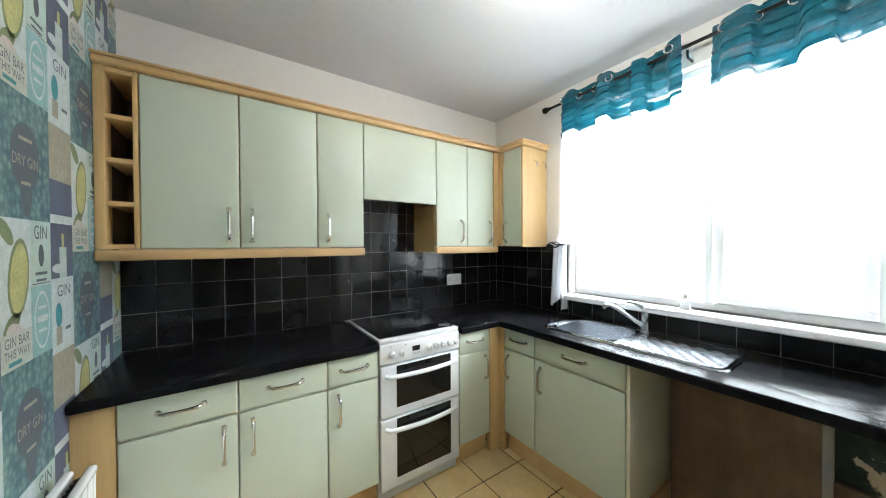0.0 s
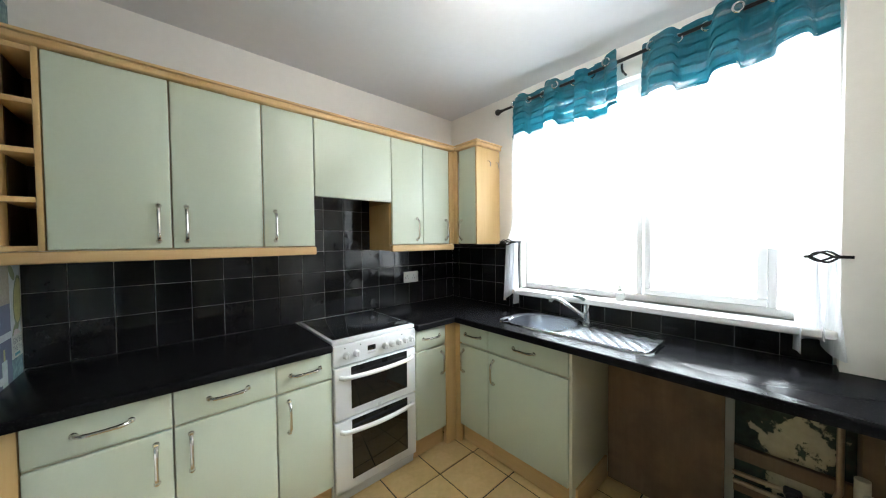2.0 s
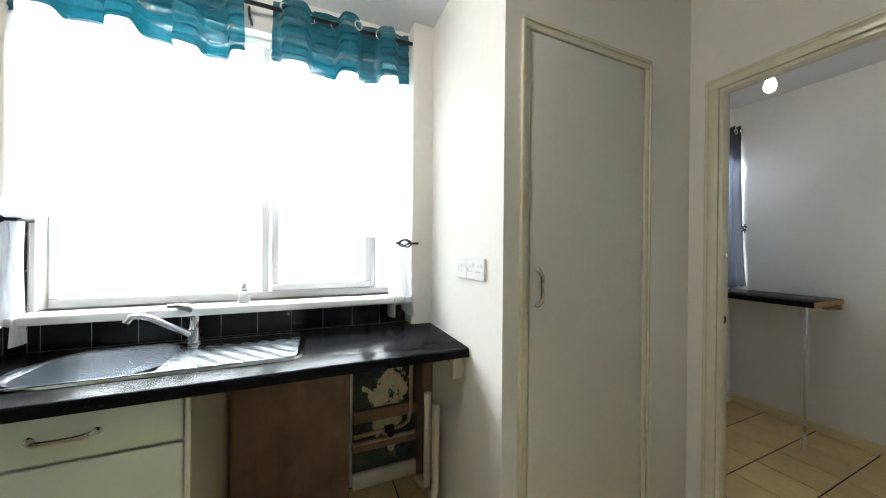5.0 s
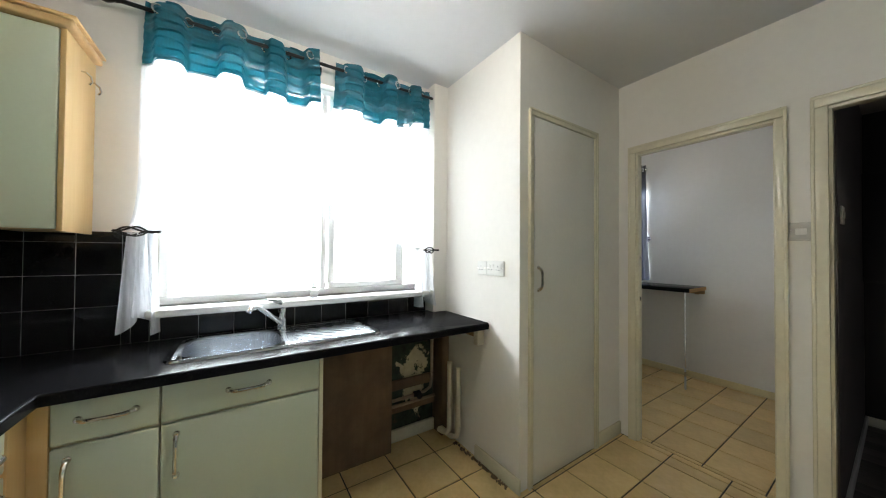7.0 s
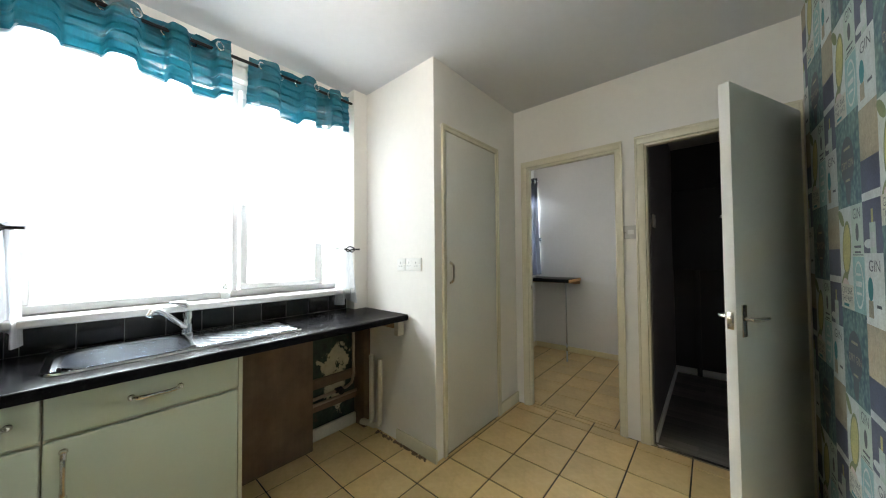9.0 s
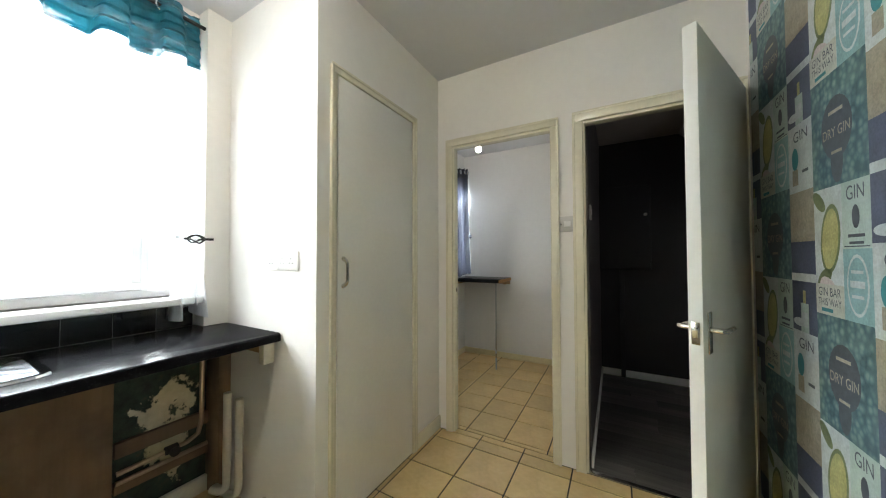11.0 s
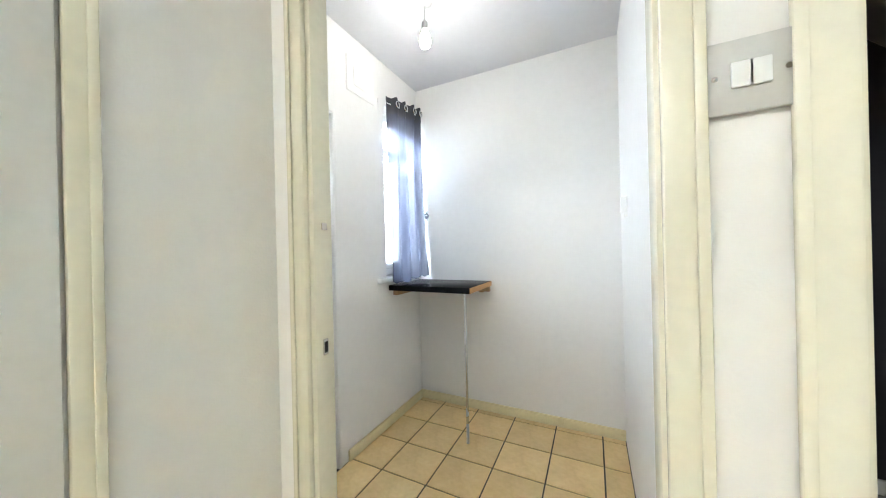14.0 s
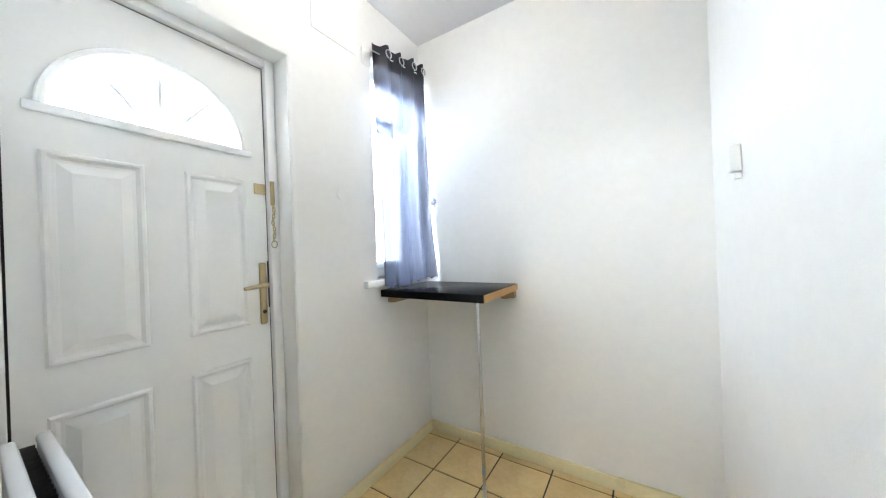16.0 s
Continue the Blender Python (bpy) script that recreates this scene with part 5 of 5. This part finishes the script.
PAL = [P_BASE, P_LEAF, P_NAVY, P_MINT, P_TEAL, P_BEIGE, P_LEMON, P_RIND, P_INK, P_DKTEAL, P_ROSE, P_WHITE]
CR, LF, NV, MT, TL, BG, LM, RD, IK, DT, RS, WH = range(12)


def word_mesh(text, size):
    cu = bpy.data.curves.new("word", "FONT")
    cu.body, cu.size, cu.align_x, cu.align_y = text, size, "CENTER", "CENTER"
    ob = bpy.data.objects.new("word", cu)
    scene.collection.objects.link(ob)
    me = bpy.data.meshes.new_from_object(ob.evaluated_get(bpy.context.evaluated_depsgraph_get()))
    bpy.data.objects.remove(ob)
    return me


unit = bmesh.new()
UW, UH, PS, PT = 0.385, 0.58, 1.05, 1.24     # repeat, its scale across and up


def flat(x0, x1, z0, z1, d, mi):
    vs = [unit.verts.new((x, d, z)) for x, z in ((x1, z0), (x0, z0), (x0, z1), (x1, z1))]
    unit.faces.new(vs).material_index = mi


def oval(cx, cz, rx, rz, d, mi, n=20, tilt=0.0):
    vs = []
    for k in range(n):
        a = -2 * math.pi * k / n
        px, pz = rx * math.cos(a), rz * math.sin(a)
        vs.append(unit.verts.new((cx + px * math.cos(tilt) - pz * math.sin(tilt), d, cz + px * math.sin(tilt) + pz * math.cos(tilt))))
    unit.faces.new(vs).material_index = mi


def words(text, size, cx, cz, d, mi):
    me = word_mesh(text, size)
    b = bmesh.new()
    b.from_mesh(me)
    for v in b.verts:
        v.co = (cx - v.co.x, d, cz + v.co.y)
    bmesh.ops.recalc_face_normals(b, faces=b.faces)
    for f in b.faces:
        if f.normal.y < 0:
            f.normal_flip()
    merge_to = bpy.data.meshes.new("w")
    for f in b.faces:
        f.material_index = mi
    b.to_mesh(merge_to)
    b.free()
    unit.from_mesh(merge_to)


# x runs leftwards for someone facing the wall, so left edges have the larger x
A1, A2, A3, A4 = 0.0004, 0.0007, 0.0010, 0.0013
flat(0.265, 0.53, 0.0, 0.27, A1, LF)                     # leaf print with badge
oval(0.40, 0.135, 0.075, 0.075, A2, IK)
oval(0.40, 0.06, 0.03, 0.055, A2 + 0.0001, IK)
words("DRY GIN", 0.034, 0.40, 0.125, A3, BG)
flat(0.365, 0.435, 0.17, 0.178, A3, BG)
flat(0.375, 0.425, 0.075, 0.082, A3, BG)
flat(0.385, 0.53, 0.27, 0.58, A1, WH)                    # lemon and petals
oval(0.445, 0.455, 0.050, 0.085, A2, RD, 24, 0.2)
oval(0.445, 0.455, 0.041, 0.074, A3, LM, 24, 0.2)
oval(0.48, 0.36, 0.045, 0.020, A2, RD, 14, -0.5)
oval(0.46, 0.33, 0.05, 0.03, A2 + 0.0001, RS, 14, 0.4)
oval(0.50, 0.55, 0.04, 0.018, A2, RD, 14, 0.6)
flat(0.385, 0.53, 0.27, 0.345, A3 + 0.0001, CR)          # bar sign
words("GIN BAR", 0.030, 0.458, 0.325, A4, IK)
words("THIS WAY", 0.026, 0.458, 0.300, A4, IK)
flat(0.44, 0.50, 0.277, 0.286, A4, DT)
flat(0.265, 0.385, 0.43, 0.58, A1, MT)                   # pale label
words("GIN", 0.045, 0.325, 0.552, A2, IK)
oval(0.325, 0.50, 0.016, 0.026, A2, IK)
flat(0.29, 0.36, 0.455, 0.462, A2, IK)
flat(0.295, 0.355, 0.440, 0.446, A2, IK)
flat(0.272, 0.378, 0.434, 0.4365, A2, IK)
flat(0.265, 0.385, 0.27, 0.43, A1, TL)                   # ornate label
oval(0.325, 0.35, 0.046, 0.068, A2, WH)
oval(0.325, 0.35, 0.040, 0.061, A3, TL)
flat(0.295, 0.355, 0.345, 0.360, A4, WH)
flat(0.300, 0.350, 0.322, 0.329, A4, WH)
flat(0.300, 0.350, 0.376, 0.383, A4, WH)
flat(0.145, 0.265, 0.44, 0.58, A1, NV)                   # bottle on navy
flat(0.183, 0.222, 0.44, 0.52, A2, MT)
flat(0.188, 0.217, 0.455, 0.495, A3, WH)
flat(0.196, 0.209, 0.52, 0.555, A2, LM)
oval(0.23, 0.465, 0.03, 0.012, A3, WH)
flat(0.145, 0.265, 0.25, 0.44, A1, WH)                   # white bottle label
words("GIN", 0.042, 0.20, 0.405, A2, IK)
oval(0.23, 0.345, 0.017, 0.032, A2, DT)
flat(0.215, 0.245, 0.27, 0.315, A3, BG)
flat(0.165, 0.195, 0.30, 0.308, A2, IK)
flat(0.145, 0.265, 0.11, 0.25, A1, BG)                   # hessian
flat(0.145, 0.265, 0.0, 0.11, A1, NV)
flat(0.145, 0.265, 0.0, 0.022, A2, WH)

for v in unit.verts:      # the bottle column is the wider one
    v.co.x = 0.145 + (v.co.x - 0.145) * 0.146 / 0.12 if v.co.x <= 0.265 else 0.291 + (v.co.x - 0.265) * 0.239 / 0.265


def paper_copy(cut0, cut1):
    """The repeat, cut to a strip of its width where it meets a corner."""
    b = unit.copy()
    for x, keep in ((cut0, 1), (cut1, -1)):
        bmesh.ops.bisect_plane(b, geom=list(b.verts) + list(b.edges) + list(b.faces), plane_co=(x, 0, 0), plane_no=(-keep, 0, 0), clear_outer=True)
    return finish(b, "paper_repeat", PAL, 0)


papers = {}
for i in range(-2, 9):
    left = 0.372 + i * UW * PS
    c0, c1 = max(0.14, (0.004 - left) / PS), min(0.54, (XE - 0.03 - left) / PS)
    if c1 - c0 < 0.01:
        continue
    key = (round(c0, 4), round(c1, 4))
    if key not in papers:
        papers[key] = paper_copy(c0, c1)
    for j in range(5):
        z = (1.475 - 0.293 * i) % (UH * PT) + (j - 1) * UH * PT
        ob = new("paper_repeat", papers[key])
        ob.matrix_basis = Matrix.Translation((left, YS, z)) @ Matrix.Diagonal((PS, 1, PT, 1))
        ob.parent, ob.matrix_parent_inverse = paper, HOME[paper].inverted()
unit.free()

# ---- tiles: floor, then walls ----


def tile_mesh(name, w, h, t, bev, mat):
    return finish(bx(-w / 2, w / 2, -h / 2, h / 2, 0, t, bev, 1), name, mat, 40)


fl = thing("floor", (1.7, -1.2, 0), "peach ceramic floor tiles with dark grout", "floor", "", "structure")
rnd = random.Random(5)
cache = {}


def put_tile(x0, x1, y0, y1):
    w, h = round(x1 - x0 - 0.008, 3), round(y1 - y0 - 0.008, 3)
    if w < 0.02 or h < 0.02:
        return
    if (w, h) not in cache:
        cache[(w, h)] = tile_mesh("tile", w, h, 0.006, 0.0016, FTILE)
    ob = new("tile", cache[(w, h)])
    ob.matrix_basis = pose((x0 + x1) / 2, (y0 + y1) / 2, -0.0055 + rnd.uniform(-0.0004, 0.0004), rnd.uniform(-0.1, 0.1), rnd.uniform(-0.1, 0.1), 0)
    ob.parent, ob.matrix_parent_inverse = fl, HOME[fl].inverted()


def lay(x0, x1, y0, y1, gx=2.499, gy=-0.894, px=0.289, py=0.292):
    xs = [x0] + [v for v in (gx + px * k for k in range(-14, 18)) if x0 + 0.01 < v < x1 - 0.01] + [x1]
    ys = [y0] + [v for v in (gy + py * k for k in range(-12, 8)) if y0 + 0.01 < v < y1 - 0.01] + [y1]
    for a, b in zip(xs, xs[1:]):
        for c, d in zip(ys, ys[1:]):
            put_tile(a, b, c, d)


lay(0, XE, YS, -0.894)
lay(0, 2.499, -0.894, YN)
lay(2.499, XE, -0.894, CY)
lay(XE, XE + TW, D1[0], D1[1])
lay(XE + TW, LX, LY0, LY1, 5.135, -0.49, 0.262, 0.281)

# laminate in the hall
pf = thing("hall_floor", (4.4, -3, 0), "grey oak laminate boards in the hall", "floor", "", "structure")
x = XE
while x < LX:
    y = D2[1] + rnd.uniform(0, 0.7) if x < XE + TW else LY0 - 0.12 + rnd.uniform(0, 0.7)
    stop_y, top_y = (D2[0], D2[1]) if x < XE + TW else (-4.5, LY0 - 0.12)
    while y > stop_y:
        a, b = max(y - 0.9, stop_y), min(y, top_y)
        wide = min(0.12, LX + 0.019 - x) if x >= XE + TW else TW
        if b - a > 0.03:
            key = ("plank", round(b - a, 2), round(wide, 3))
            if key not in cache:
                cache[key] = tile_mesh("plank", key[2] - 0.002, key[1] - 0.002, 0.006, 0.0008, LAMINATE)
            ob = new("plank", cache[key])
            ob.location = (x + wide / 2, (a + b) / 2, -0.0055)
            ob.parent, ob.matrix_parent_inverse = pf, HOME[pf].inverted()
        y -= 0.9
    x += TW if x < XE + TW - 0.001 else 0.12
structure("threshold_strip", bx(XE - 0.003, XE + 0.028, D2[0] + 0.023, D2[1] - 0.023, 0.0012, 0.006, 0.002), NICKEL, "thin metal strip in the hall doorway", "threshold")

# black wall tiles
TWD = 0.1435
ZROWS = [0.8865, 1.064, 1.207, 1.350, 1.493, 1.636, 1.700]


def tiled(name, o, u, n, edges, rows, skip, label):
    o, u, n = Vector(o), Vector(u), Vector(n)
    lo, hi, z0, z1 = min(edges), max(edges), rows[0], rows[-1]
    t = thing(name, tuple(o), label, "wall tiles", "", "structure")
    g = bmesh.new()
    m = Matrix((( *u,), (0, 0, 1), (*n,))).transposed().to_4x4()
    for a, b in zip(edges, edges[1:]):
        for c, d in zip(rows, rows[1:]):
            if b - a < 0.015 or skip((a + b) / 2, (c + d) / 2):
                continue
            merge(g, plate(o, u, UP, n, a, b, c, d, 0.0004, 0.005, 0, 1))
            key = (name, round(b - a, 3), round(d - c, 3))
            if key not in cache:
                cache[key] = tile_mesh("tile", key[1] - 0.0024, key[2] - 0.0024, 0.0045, 0.0012, BTILE)
            ob = new("tile", cache[key])
            ob.matrix_basis = Matrix.Translation(o + u * ((a + b) / 2) + UP * ((c + d) / 2) + n * 0.003) @ m @ pose(0, 0, 0, rnd.uniform(-0.25, 0.25), rnd.uniform(-0.25, 0.25), 0)
            ob.parent, ob.matrix_parent_inverse = t, HOME[t].inverted()
    part("grout", g, GROUT, t)
    return t


ye = [-2.563] + [-2.435 + TWD * k for k in range(17)] + [YN - 0.004]
ye = [v for v in ye if v <= YN - 0.003]
tiled("wall_tiles_west", (0, 0, 0), (0, 1, 0), (1, 0, 0), ye, ZROWS, lambda a, z: z > 1.36 and not (-1.51 < a < -0.92), "black glazed wall tiles with pale grout")
xe = [0.008] + [0.095 + 0.1435 * k for k in range(5)] + [0.700, 0.764]
tiled("wall_tiles_north", (0, YN, 0), (1, 0, 0), (0, -1, 0), xe, ZROWS[:4] + [1.400], lambda a, z: False, "black glazed wall tiles beside the window")
xw = [0.7645] + [0.80 + 0.148 * k for k in range(11)] + [2.288]
tiled("wall_tiles_sill", (0, YN, 0), (1, 0, 0), (0, -1, 0), xw, [0.8865, 1.007], lambda a, z: False, "black glazed tiles under the window sill")
